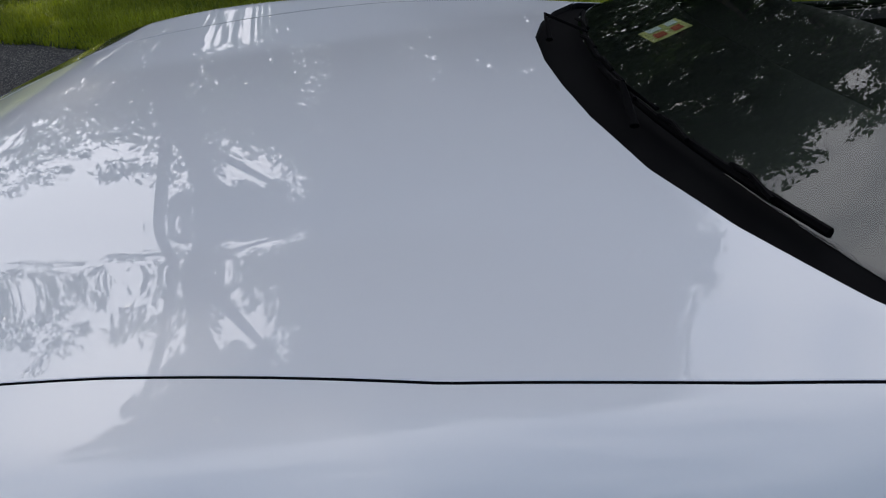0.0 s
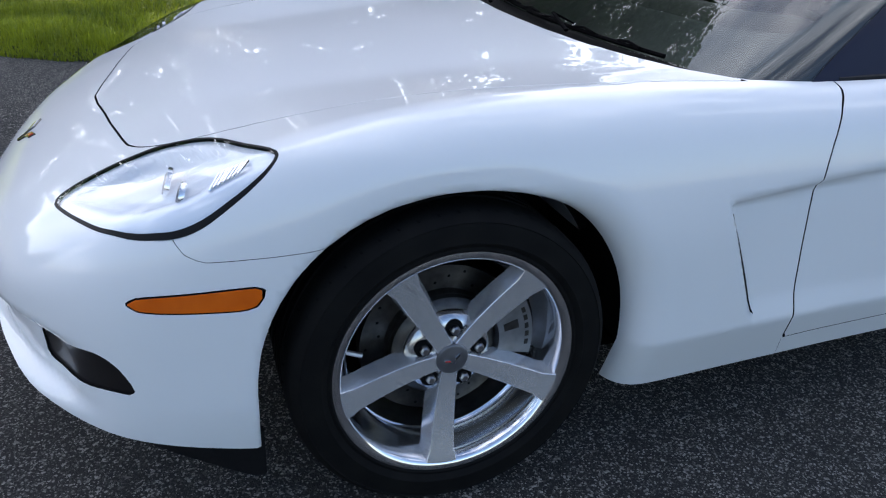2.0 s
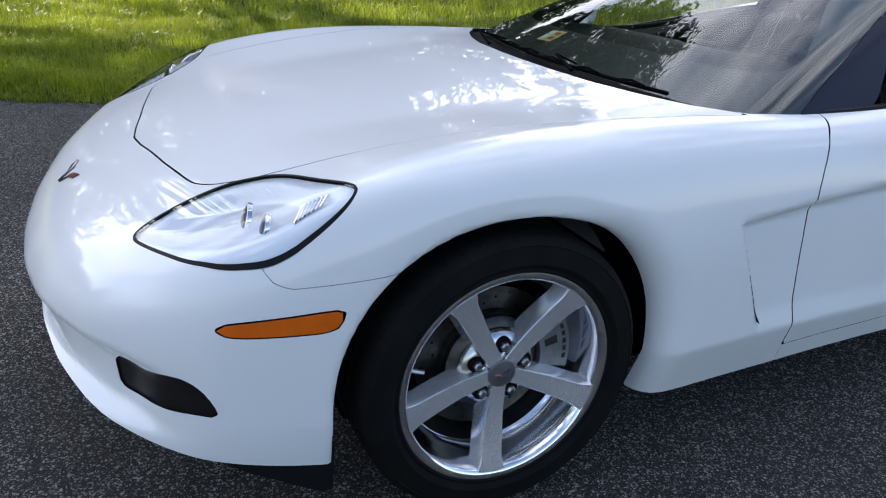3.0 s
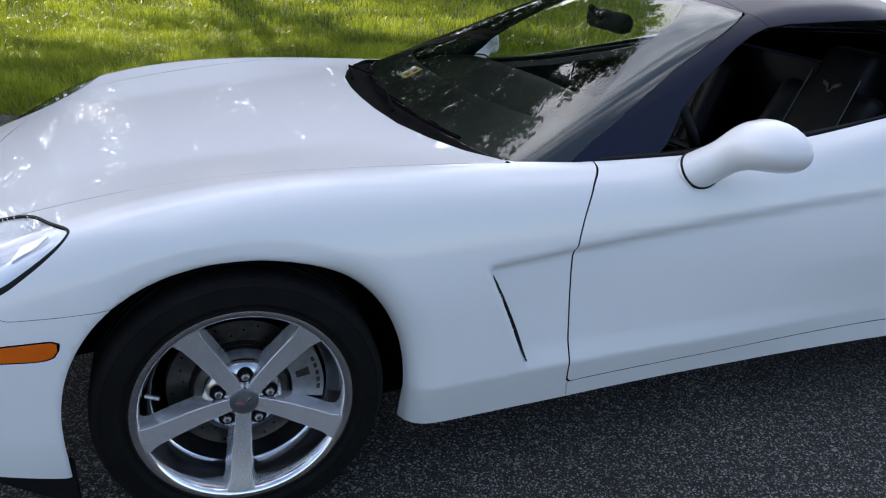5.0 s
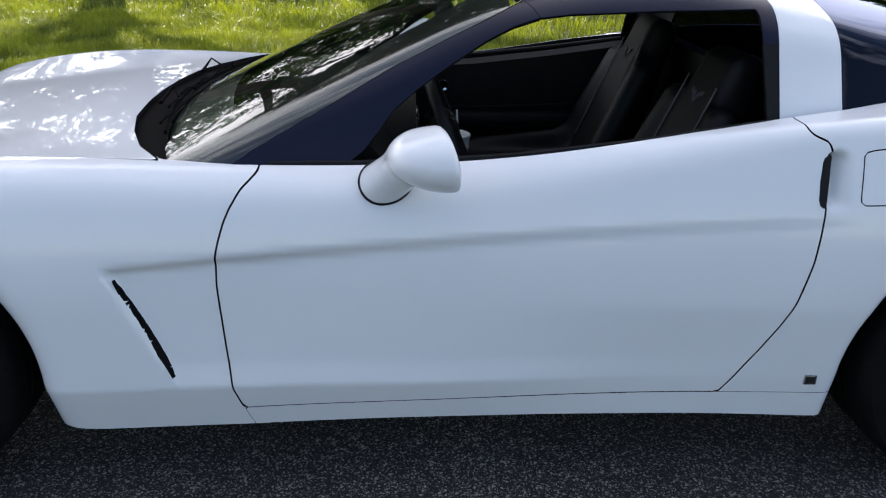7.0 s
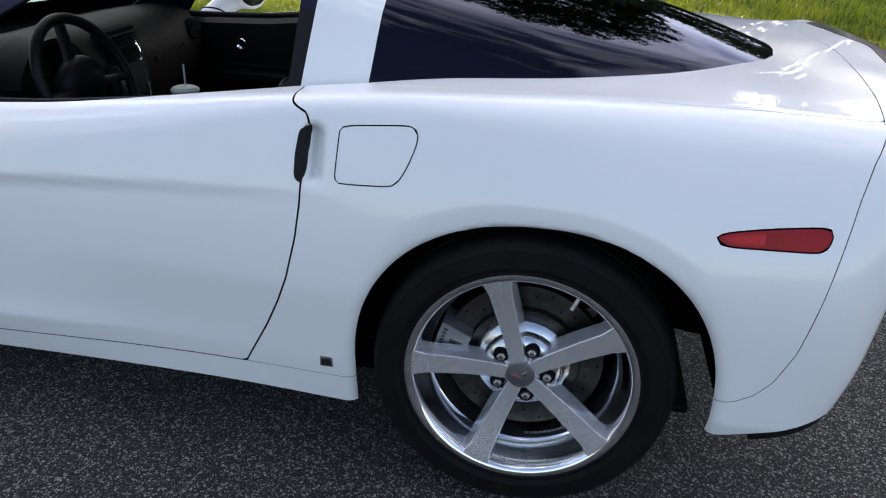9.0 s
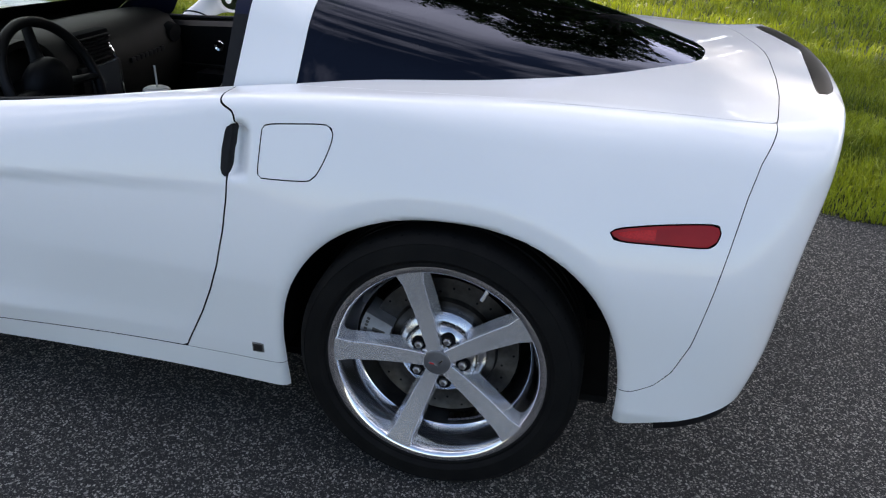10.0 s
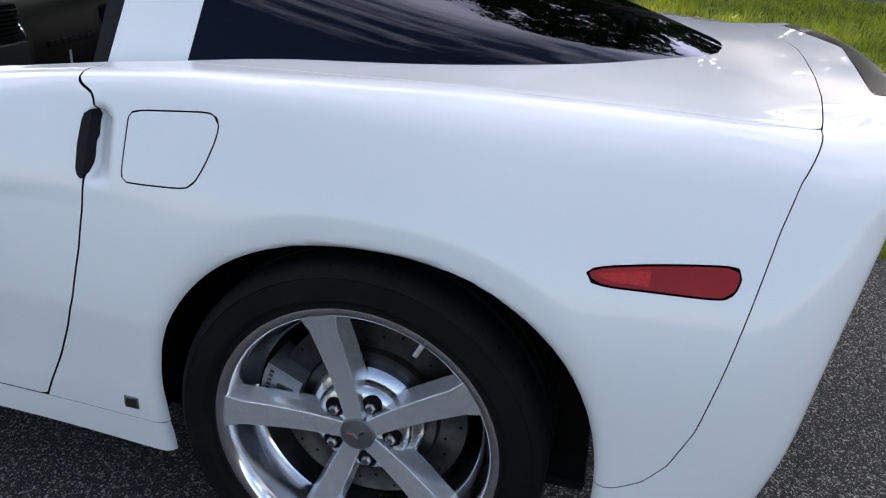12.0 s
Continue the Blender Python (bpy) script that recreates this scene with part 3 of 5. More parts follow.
HOOD = [(-0.632, -0.3), (-0.632, 0), (-0.622, 0.08), (-0.603, 0.18), (-0.585, 0.29), (-0.557, 0.43), (-0.546, 0.475), (-0.53, 0.506), (-0.51, 0.532), (-0.487, 0.554), (-0.44, 0.592), (-0.39, 0.615), (-0.345, 0.625), (-0.25, 0.634), (-0.13, 0.645), (0, 0.662), (0.12, 0.683), (0.24, 0.706), (0.45, 0.722), (0.688, 0.73), (0.61, 0.615), (0.553, 0.48), (0.512, 0.335), (0.492, 0.15), (0.488, 0), (0.488, -0.3)]
LAMP = rounded([(-0.683, 0.572), (-0.637, 0.557), (-0.566, 0.545), (-0.485, 0.557), (-0.394, 0.63), (-0.336, 0.764), (-0.298, 0.812), (-0.325, 0.832), (-0.368, 0.839), (-0.428, 0.837), (-0.48, 0.824), (-0.545, 0.79), (-0.6, 0.735), (-0.647, 0.655)], 3)
OPENING = [(0.488, -0.3), (0.488, 0), (0.492, 0.15), (0.512, 0.335), (0.553, 0.48), (0.61, 0.615), (0.688, 0.722), (0.8, 0.732), (0.91, 0.735), (1.2, 0.737), (1.45, 0.739), (1.6, 0.741), (1.72, 0.74), (1.85, 0.736), (1.97, 0.728), (2.07, 0.715), (2.12, 0.705), (2.28, 0.681), (2.45, 0.632), (2.7, 0.545), (2.92, 0.425), (3.12, 0.31), (3.2, 0.225), (3.24, 0.14), (3.255, 0), (3.255, -0.3)]
NOSE_CUT = [(-1.3, -0.1), (-1.3, 1.2), (-0.482, 1.2), (-0.482, 0.627), (-0.466, 0.604), (-0.45, 0.596), (-0.433, 0.592), (-0.35, 0.598), (-0.24, 0.606), (-0.1, 0.608), (-0.1, -0.1)]
DOOR = [(0.95, 1.3), (0.912, 0.798), (0.88, 0.77), (0.858, 0.735), (0.844, 0.704), (0.83, 0.66), (0.82, 0.615), (0.817, 0.56), (0.819, 0.51), (0.826, 0.383), (0.834, 0.29), (0.848, 0.221), (1.217, 0.236), (1.633, 0.247), (2.016, 0.253), (2.085, 0.38), (2.12, 0.455), (2.145, 0.52), (2.168, 0.62), (2.176, 0.69), (2.179, 0.747), (2.183, 0.8), (2.185, 0.835), (2.189, 0.853), (2.187, 0.869), (2.178, 0.884), (2.152, 0.894), (2.142, 0.902), (2.137, 0.94), (2.137, 1.3)]
ROCKER = [(0.848, 0.221), (1.217, 0.236), (1.633, 0.247), (2.016, 0.253), (2.27, 0.259), (2.45, 0.264), (2.45, -0.1), (0.87, -0.1), (0.866, 0.16)]
TAIL_CUT = [(3.349, 1.3), (3.349, 0.934), (3.318, 0.88), (3.299, 0.815), (3.286, 0.75), (3.265, 0.64), (3.238, 0.5), (3.21, 0.427), (3.178, 0.387), (3.14, 0.366), (3.1, 0.356), (2.9, 0.354), (2.9, -0.1), (4, -0.1), (4, 1.3)]
HATCH = [(2.2, -0.3), (2.2, 0.5), (2.282, 0.684), (2.32, 0.702), (2.4, 0.714), (2.551, 0.722), (2.738, 0.724), (2.9, 0.721), (3.04, 0.714), (3.21, 0.702), (3.349, 0.688), (3.357, 0.65), (3.381, 0.5), (3.4, 0.335), (3.418, 0.1), (3.422, 0), (3.422, -0.3)]
FUEL = rounded([(2.257, 0.84), (2.257, 0.86), (2.272, 0.867), (2.339, 0.874), (2.4, 0.88), (2.42, 0.878), (2.428, 0.863), (2.424, 0.838), (2.41, 0.8), (2.394, 0.77), (2.384, 0.761), (2.366, 0.757), (2.31, 0.753), (2.265, 0.751), (2.255, 0.753), (2.254, 0.77)], 2)
MARK_F = rounded([(-0.568, 0.513), (-0.545, 0.526), (-0.352, 0.549), (-0.345, 0.54), (-0.36, 0.508), (-0.45, 0.504), (-0.55, 0.501)], 3)
MARK_R = rounded([(3.036, 0.727), (3.05, 0.738), (3.12, 0.75), (3.19, 0.758), (3.246, 0.762), (3.256, 0.755), (3.253, 0.735), (3.246, 0.72), (3.22, 0.717), (3.15, 0.717), (3.055, 0.716)], 3)
FOG = rounded([(-0.738, 0.384), (-0.735, 0.35), (-0.732, 0.308), (-0.69, 0.318), (-0.62, 0.331), (-0.574, 0.328), (-0.572, 0.345), (-0.597, 0.39), (-0.637, 0.411)], 2)


def on_body(x, y):
    z = np.arange(0.3, 1.1, 0.001)
    f = body_field(np.stack([np.full_like(z, x), np.full_like(z, y), z], 1))
    p = np.array([[x, y, z[np.nonzero(f < 0)[0][-1]]]])
    g = slope_of(body_field, p)[0]
    return p[0], g / np.linalg.norm(g)


def wheel_walls(v):
    return np.minimum(front_cut(v[:, 0], v[:, 2]), rear_cut(v[:, 0], v[:, 2]))


def arch(v):
    """Above zero on the outer skin, below inside the wheel openings."""
    cut = np.minimum(front_cut(v[:, 0], v[:, 2]), rear_cut(v[:, 0], v[:, 2]))
    return np.where(np.abs(v[:, 1]) > 0.4, cut - 0.0035, 0.3)


BODY = skin(body_field, (-1.02, -1.0, 0.1), (3.64, 1.0, 1.04), 0.0145)
CABIN = skin(cabin_field, (0.4, -0.8, 0.7), (3.4, 0.8, 1.3), 0.016)
v0 = BODY[0]
in_hood, in_lamp, in_open = top_view(HOOD)(v0), np.maximum(top_view(LAMP)(v0), 0.45 - v0[:, 2]), top_view(OPENING)(v0)
in_open = np.maximum(in_open, 0.7 - v0[:, 2])
in_nose, in_door, in_rocker = side_view(NOSE_CUT)(v0), side_view(DOOR)(v0), side_view(ROCKER)(v0)
in_tail = np.maximum(side_view(TAIL_CUT)(v0), np.where(v0[:, 2] > 0.8, -(np.maximum(top_view(HATCH)(v0), 0.8 - v0[:, 2])), -1))
in_hatch = np.maximum(top_view(HATCH)(v0), 0.8 - v0[:, 2])
in_fuel, in_mf, in_mr, in_fog = side_view(FUEL)(v0), side_view(MARK_F)(v0), side_view(MARK_R)(v0), side_view(FOG)(v0)
flank_only = np.where(np.abs(v0[:, 1]) > 0.5, 0, 9)
in_fuel, in_mf, in_mr, in_fog = in_fuel + flank_only, in_mf + flank_only, in_mr + flank_only, in_fog + np.where(np.abs(v0[:, 1]) > 0.58, 0, 9)
arches, low = arch(v0), v0[:, 2] - sill(v0[:, 0])
GAP = 0.0027


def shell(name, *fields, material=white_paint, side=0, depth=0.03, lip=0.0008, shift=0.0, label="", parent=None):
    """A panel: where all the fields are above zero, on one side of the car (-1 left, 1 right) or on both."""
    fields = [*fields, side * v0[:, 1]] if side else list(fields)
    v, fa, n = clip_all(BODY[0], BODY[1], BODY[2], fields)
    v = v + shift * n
    return shade_folds(part(name, folded(v, fa, n, depth, lip), material, parent or car, label), len(fa))


outside = [arches, low]
hood = shell("hood", -in_hood - GAP, -in_hood + 9 * (v0[:, 2] < 0.5) * -1, label="white painted hood with raised centre")
nose_skin = shell("front_bumper", -in_nose - 0.001, in_hood - GAP, in_lamp - 0.003, in_open, in_mf - 0.0038, in_fog, *outside, depth=0.03, label="white painted front bumper cover")
LAMP_TOP = rounded([(3.52, -0.4), (3.518, 0.0), (3.503, 0.12), (3.488, 0.27), (3.472, 0.41), (3.466, 0.485), (3.48, 0.5), (3.503, 0.46), (3.525, 0.3), (3.537, 0.15), (3.541, 0.0), (3.541, -0.4)], 1)
in_stop = np.maximum(top_view(LAMP_TOP)(v0), 0.93 - v0[:, 2])
shell("stop_lamp", -in_stop, material=smoked, depth=0.01, shift=0.001, label="dark smoked high-mounted stop lamp")
shell("rear_bumper", -in_tail - 0.0014, in_mr - 0.0038, in_stop - 0.002, *outside, depth=0.03, label="white painted rear bumper cover")
shell("tailgate", -in_hatch - 0.0016, in_open - 0.001, v0[:, 0] - 2.15, label="white painted tailgate frame")
doors, fenders, quarters = {}, {}, {}
for s in (-1, 1):
    fenders[s] = shell("front_fender", in_nose - 0.001, in_hood - GAP, in_lamp - 0.003, in_open - 0.001, in_door - 0.0026, in_rocker - 0.001, 1.5 - v0[:, 0], *outside, side=s, depth=0.03, label="white painted front fender")
    doors[s] = shell("door", -in_door - 0.0026, in_open - 0.001, *outside, side=s, label="white painted door with a raised crease")
    shell("rocker_panel", -in_rocker - 0.0014, in_door - GAP * 0.7, *outside, side=s, depth=0.04, label="white painted rocker panel")
    quarters[s] = shell("rear_quarter_panel", in_door - 0.0026, in_rocker - 0.0014, in_tail - 0.0014, in_hatch - 0.0012, in_open - 0.001, in_fuel - 0.0018, in_mr - 0.0038, v0[:, 0] - 1.5, *outside, side=s, depth=0.03, label="white painted rear quarter panel")
    shell("side_marker", -in_mf - 0.0004, material=amber, side=s, depth=0.012, shift=0.001, label="amber plastic side marker lamp")
    marker = shell("side_marker", -in_mr - 0.0004, material=red_lens, side=s, depth=0.012, shift=0.001, label="red plastic side marker lamp")
    shell("marker_reflector", -in_mr - 0.006, 3.13 - v0[:, 0], material=red_prism, side=s, depth=0.002, shift=0.0016, label="brighter red prismatic reflector", parent=marker)
    shell("fuel_flap", -in_fuel - 0.0018, side=s, label="white painted fuel filler flap", parent=quarters[s])
    shell("fog_lamp", -in_fog + 0.004, material=smoked, side=s, depth=0.02, shift=-0.005, label="dark smoked fog lamp insert", parent=nose_skin)
    lamp = shell("headlight", -in_lamp + 0.0005, material=lamp_glass, side=s, depth=0.01, label="clear headlight lens with chrome reflectors")
    v, fa, n = clip(BODY[0], BODY[1], BODY[2], np.minimum(-in_lamp + 0.004, s * v0[:, 1]))
    inner = np.maximum(top_view(LAMP)(v), 0.45 - v[:, 2])
    bowl = 0.006 + 0.022 * step(0.0, 0.07, -inner) + 0.006 * step(0.03, 0.04, -inner)
    part("reflector", (v - bowl[:, None] * n, fa), silver, lamp, "pale silver lamp bowl")
    shell("lamp_rim", -in_lamp + 0.0022, in_lamp + 0.0024, material=black_trim, side=s, depth=0.006, shift=0.0004, parent=lamp, label="black rubber surround")
    # projector barrels, turn-signal ribs
    for (x, y), r in (((-0.49, 0.69), 0.032), ((-0.473, 0.765), 0.026)):
        p_, g_ = on_body(x, y)
        at = Vector((p_ - 0.028 * g_)) * 1.0
        d = Vector((-0.9, -0.1, 0.25)).normalized()
        pts = [at + d * k for k in (-0.006, -0.004, 0.004, 0.0045)]
        m = Matrix.Diagonal((1, s, 1)).to_3x3()
        part("projector", tube([m @ q for q in pts], [r * 0.94, r, r, r * 0.9], 24), chrome, lamp, "chrome projector ring")
        part("projector_lens", tube([m @ (pts[3] - d * 0.001), m @ (pts[3] + d * 0.003)], [r * 0.86, r * 0.5], 24), smoked, lamp)
    for k in range(7):
        p_, g_ = on_body(-0.352 - 0.008 * k, 0.785)
        q_, h_ = on_body(-0.372 - 0.008 * k, 0.81)
        a_, b_ = p_ - 0.012 * g_, q_ - 0.01 * h_
        part("signal_rib", tube([(a_[0], s * a_[1], a_[2]), (b_[0], s * b_[1], b_[2])], 0.0026, 6), chrome, lamp)

# added black shell behind the panels, painted as the shade that shows through the gaps
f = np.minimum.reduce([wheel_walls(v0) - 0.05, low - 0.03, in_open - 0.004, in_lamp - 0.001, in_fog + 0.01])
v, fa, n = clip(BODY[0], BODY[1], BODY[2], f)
part("inner_body", (v - 0.029 * n, fa, n), cavity, car, "added black shell, painted shade behind the panel gaps")
# cowl between hood and windscreen
f = np.minimum.reduce([-in_open + 0.012, 1.02 - v0[:, 0]])
v, fa, n = clip(BODY[0], BODY[1], BODY[2], f)
part("cowl_panel", (v - 0.014 * n, fa, n), cowl_black, car, "black plastic cowl panel under the wipers")

# ---- cabin ----
w0 = CABIN[0]
above = body_field(w0) + 0.012
Y0 = np.abs(w0[:, 1])
SCREEN = [(0.2, 0.5), (0.7, 0.735), (0.852, 0.808), (0.937, 0.857), (1.09, 0.936), (1.22, 1.005), (1.37, 1.073), (1.505, 1.131), (1.6, 1.165), (1.6, 1.5), (0.2, 1.5)]
DLO = [(1.09, 0.5), (1.1, 0.8), (1.145, 0.83), (1.18, 0.87), (1.215, 0.915), (1.27, 0.957), (1.33, 0.997), (1.435, 1.06), (1.5, 1.09), (1.56, 1.108), (1.64, 1.118), (1.85, 1.128), (2.09, 1.134), (2.094, 1.12), (2.092, 0.88), (2.092, 0.5)]
in_screen = np.maximum(side_view(SCREEN)(w0), w0[:, 0] - (1.425 + 0.5 * Y0 ** 2))
in_dlo = np.where(Y0 > 0.35, side_view(DLO)(w0), 9.0)
hoop_a = w0[:, 0] - (2.12 + 0.06 * (w0[:, 2] - 0.89))
hoop_b = (2.276 + 0.06 * (w0[:, 2] - 0.91)) - w0[:, 0]


def canopy(name, *fields, material=black_paint, side=0, depth=0.02, label="", shift=0.0, parent=None):
    fields = [*fields, above, side * w0[:, 1]] if side else [*fields, above]
    v, fa, n = clip_all(CABIN[0], CABIN[1], CABIN[2], fields)
    return shade_folds(part(name, folded(v + shift * n, fa, n, depth), material, parent or car, label), len(fa))


screen_glass = canopy("windshield", -in_screen - 0.001, material=clear_glass, depth=0.004, label="raked laminated windshield reflecting trees")
screen_glass.visible_shadow = False
# black printed border round the inside of the windshield
clear_view = smin(-in_screen - 0.045, above - 0.07, 0.05)
v, fa, n = clip_all(CABIN[0], CABIN[1], CABIN[2], [-in_screen - 0.002, above, -clear_view, 1.5 - w0[:, 0]])
part("screen_border", (v - 0.005 * n, fa, n), frit_black, screen_glass, "black printed windshield border")
header = 1.425 + 0.5 * Y0 ** 2
seam = np.where(Y0 > 0.3, np.maximum(header, 1.532), header)
canopy("roof_panel", w0[:, 0] - seam - 0.0015, in_dlo, hoop_a * -1 - 0.0015, w0[:, 2] - 1.06, label="glossy black removable roof panel", depth=0.008)
for s in (-1, 1):
    canopy("windshield_pillar", in_screen - 0.0015, in_dlo, seam - 0.0015 - w0[:, 0], side=s, depth=0.012, label="black painted windshield pillar")
    canopy("door_seal", in_dlo, w0[:, 0] - 2.0, -hoop_a - 0.0015, 1.06 - w0[:, 2], side=s, material=black_trim, depth=0.012)
canopy("roof_hoop", hoop_a - 0.0015, hoop_b - 0.0015, depth=0.03, material=white_paint, label="white painted roof hoop")
rear_glass = canopy("rear_glass", -hoop_b - 0.0015, material=privacy_glass, depth=0.006, label="dark tinted wraparound rear glass")
v, fa, n = clip(CABIN[0], CABIN[1], CABIN[2], np.minimum.reduce([-hoop_b - 0.001, above, 0.03 - above * 1.0]))
part("glass_border", (v - 0.006 * n, fa, n), black_trim, rear_glass, "black printed glass border")

# belt seal along the open window, and outer seals
for s in (-1, 1):
    belt = bend([(0.93, s * 0.727, 0.803), (1.2, s * 0.722, 0.803), (1.5, s * 0.712, 0.818), (1.8, s * 0.7, 0.851), (2.1, s * 0.681, 0.893)], 40)
    part("window_seal", tube(belt, 0.009, 8), black_trim, car, "black rubber window seal")

# underside and wheel housings
part("underbody", box((-0.3, -0.7, 0.175), (3.1, 0.7, 0.2), 0.01), cavity, car, "black underbody")
for cx, cz, r in ((0.003, 0.318, 0.415), (2.707, 0.318, 0.44)):
    for s in (-1, 1):
        v, f = [], []
        m = 28
        for i in range(m + 1):
            a = math.pi * (-0.04 + 1.08 * i / m)
            for y in (0.45, 0.62, 0.845):
                v.append((cx + r * math.cos(a), s * y, cz + r * math.sin(a)))
        for i in range(m):
            for k in range(2):
                f.append((i * 3 + k, i * 3 + k + 1, i * 3 + k + 4, i * 3 + k + 3))
        c = len(v)
        v.append((cx, s * 0.45, cz))
        f += [(c, i * 3, i * 3 + 3) for i in range(m)]
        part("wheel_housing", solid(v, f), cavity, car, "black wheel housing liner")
# air dam flaps ahead of the front wheels, and a dark tray under the nose
for s in (-1, 1):
    v, f = [], []
    for x, y, z in ((-0.58, 0.79, 0.205), (-0.52, 0.815, 0.178), (-0.45, 0.832, 0.145), (-0.385, 0.846, 0.115), (-0.362, 0.85, 0.118)):
        v += [(x, s * (y + 0.006), 0.235), (x, s * (y - 0.006), z), (x, s * (y - 0.018), z), (x, s * (y - 0.016), 0.235)]
    for i in range(4):
        for k in range(4):
            f.append((i * 4 + k, i * 4 + (k + 1) % 4, i * 4 + 4 + (k + 1) % 4, i * 4 + 4 + k))
    bm = solid(v, f + [(0, 1, 2, 3), (16, 17, 18, 19)])
    bmesh.ops.bevel(bm, geom=bm.edges[:], offset=0.003, segments=2, affect="EDGES")
    part("air_deflector", bm, black_trim, car, "black plastic air deflector")
part("nose_tray", box((-0.68, -0.45, 0.29), (-0.3, 0.45, 0.33), 0.015), cavity, car, "black tray under the nose")
shell("rear_valance", -low, low + 0.03, v0[:, 0] - 3.2, material=black_trim, depth=0.02, shift=-0.004, label="black plastic rear valance")

# side slots behind the front wheels: solid plates, black for the shade inside
for s in (-1, 1):
    v, f = [], []
    m = 24
    for i in range(m + 1):
        t = i / m
        z = 0.578 - 0.246 * t
        wide = 0.0075 * math.sin(math.pi * min(max(t * 0.94 + 0.03, 0), 1)) ** 0.7 + 0.001
        x = slot(z) + 0.005
        y1, y2 = flank(np.array([x - 0.012]), np.array([z]))[0], flank(np.array([x + 0.012]), np.array([z]))[0]
        ymid = min(float(y1), float(y2)) + 0.009
        v += [(x - wide, s * (ymid + 0.004), z), (x + wide, s * (ymid - 0.0085), z), (x + wide, s * (ymid - 0.03), z), (x - wide, s * (ymid - 0.03), z)]
    for i in range(m):
        for k in range(4):
            f.append((i * 4 + k, i * 4 + (k + 1) % 4, i * 4 + 4 + (k + 1) % 4, i * 4 + 4 + k))
    f += [(0, 1, 2, 3), (m * 4, m * 4 + 1, m * 4 + 2, m * 4 + 3)]
    part("air_outlet", solid(v, f), cavity, fenders[s], "narrow black plate painted as the shade in the air outlet")

# door handles: black plates at the rear edge of the doors
for s in (-1, 1):
    v, f = [], []
    rows = [(0.744, 2.17, 2.18), (0.75, 2.163, 2.182), (0.76, 2.1595, 2.183), (0.8, 2.1595, 2.185), (0.84, 2.164, 2.188), (0.85, 2.168, 2.189), (0.856, 2.178, 2.188)]
    for z, xa, xb in rows:
        ys = np.arange(0.7, 0.95, 0.0005)
        ya = ys[np.nonzero(body_field(np.stack([np.full_like(ys, 2.16), ys, np.full_like(ys, z)], 1)) < 0)[0][-1]] + 0.0015
        v += [(xa, s * (ya - 0.004), z), (xa + 0.004, s * (ya + 0.002), z), (xb - 0.004, s * (ya + 0.001), z), (xb, s * (ya - 0.012), z), (xb, s * (ya - 0.03), z), (xa, s * (ya - 0.03), z)]
    for i in range(len(rows) - 1):
        for k in range(6):
            f.append((i * 6 + k, i * 6 + (k + 1) % 6, i * 6 + 6 + (k + 1) % 6, i * 6 + 6 + k))
    f += [tuple(range(6)), tuple(range(36, 42))]
    part("door_handle", solid(v, f), black_trim, doors[s], "black recessed door handle plate")


# outside mirrors
def mirror_field(s):
    def field(p):
        q = p * np.array([1, s, 1])
        head = ball(q, (1.335, 0.902, 0.871), (0.126, 0.106, 0.066))
        face = q[:, 0] - 1.338 - 0.215 * (q[:, 1] - 0.92) + 0.137 * (q[:, 2] - 0.87)
        head = smax(head, face * 0.97, 0.012)
        stalk = rod(q, (1.19, 0.784, 0.774), (1.266, 0.872, 0.862), 0.052, 0.044)
        return smin(head, stalk, 0.035)
    return field


for s in (-1, 1):
    lo, hi = (1.08, min(s * 0.66, s * 1.04), 0.68), (1.42, max(s * 0.66, s * 1.04), 0.97)
    v, fa, n = skin(mirror_field(s), lo, hi, 0.008)
    f = body_field(v) + 0.004
    v, fa, n = clip(v, fa, n, f)
    mirror = part("side_mirror", (v, fa, n), white_paint, car, "white painted side mirror housing")
    ring = []
    for i in range(48):
        a = 2 * math.pi * i / 48
        d = np.array([math.cos(a), 0.05 * s, math.sin(a)])
        ts = np.linspace(0, 0.12, 240)
        base = np.array([1.195, s * 0.79, 0.768])
        # border of the foot on the door
        pts = base + ts[:, None] * np.array([math.cos(a), 0, math.sin(a)])
        pts[:, 1] = s * np.array([flank(np.array([x]), np.array([z]))[0] - max(0, (z - 0.74)) ** 2 * 5 for x, _, z in pts])
        inside = mirror_field(s)(pts)
        k = int(np.argmax(inside > 0)) if (inside > 0).any() else 239
        ring.append(tuple(pts[k]))
    part("foot_seal", tube(ring + ring[:2], 0.0035, 6), black_trim, mirror, "black rubber foot seal")
    glass_ring = []
    for a in np.linspace(0, 2 * math.pi, 32, endpoint=False):
        y_, z_ = 0.9 + 0.088 * math.cos(a), 0.87 + 0.05 * math.sin(a)
        glass_ring.append((1.3395 + 0.215 * (y_ - 0.92) - 0.137 * (z_ - 0.87), s * y_, z_))
    part("mirror_glass", (np.array(glass_ring), [list(range(32))]), chrome, mirror, "mirror glass", smooth=False)

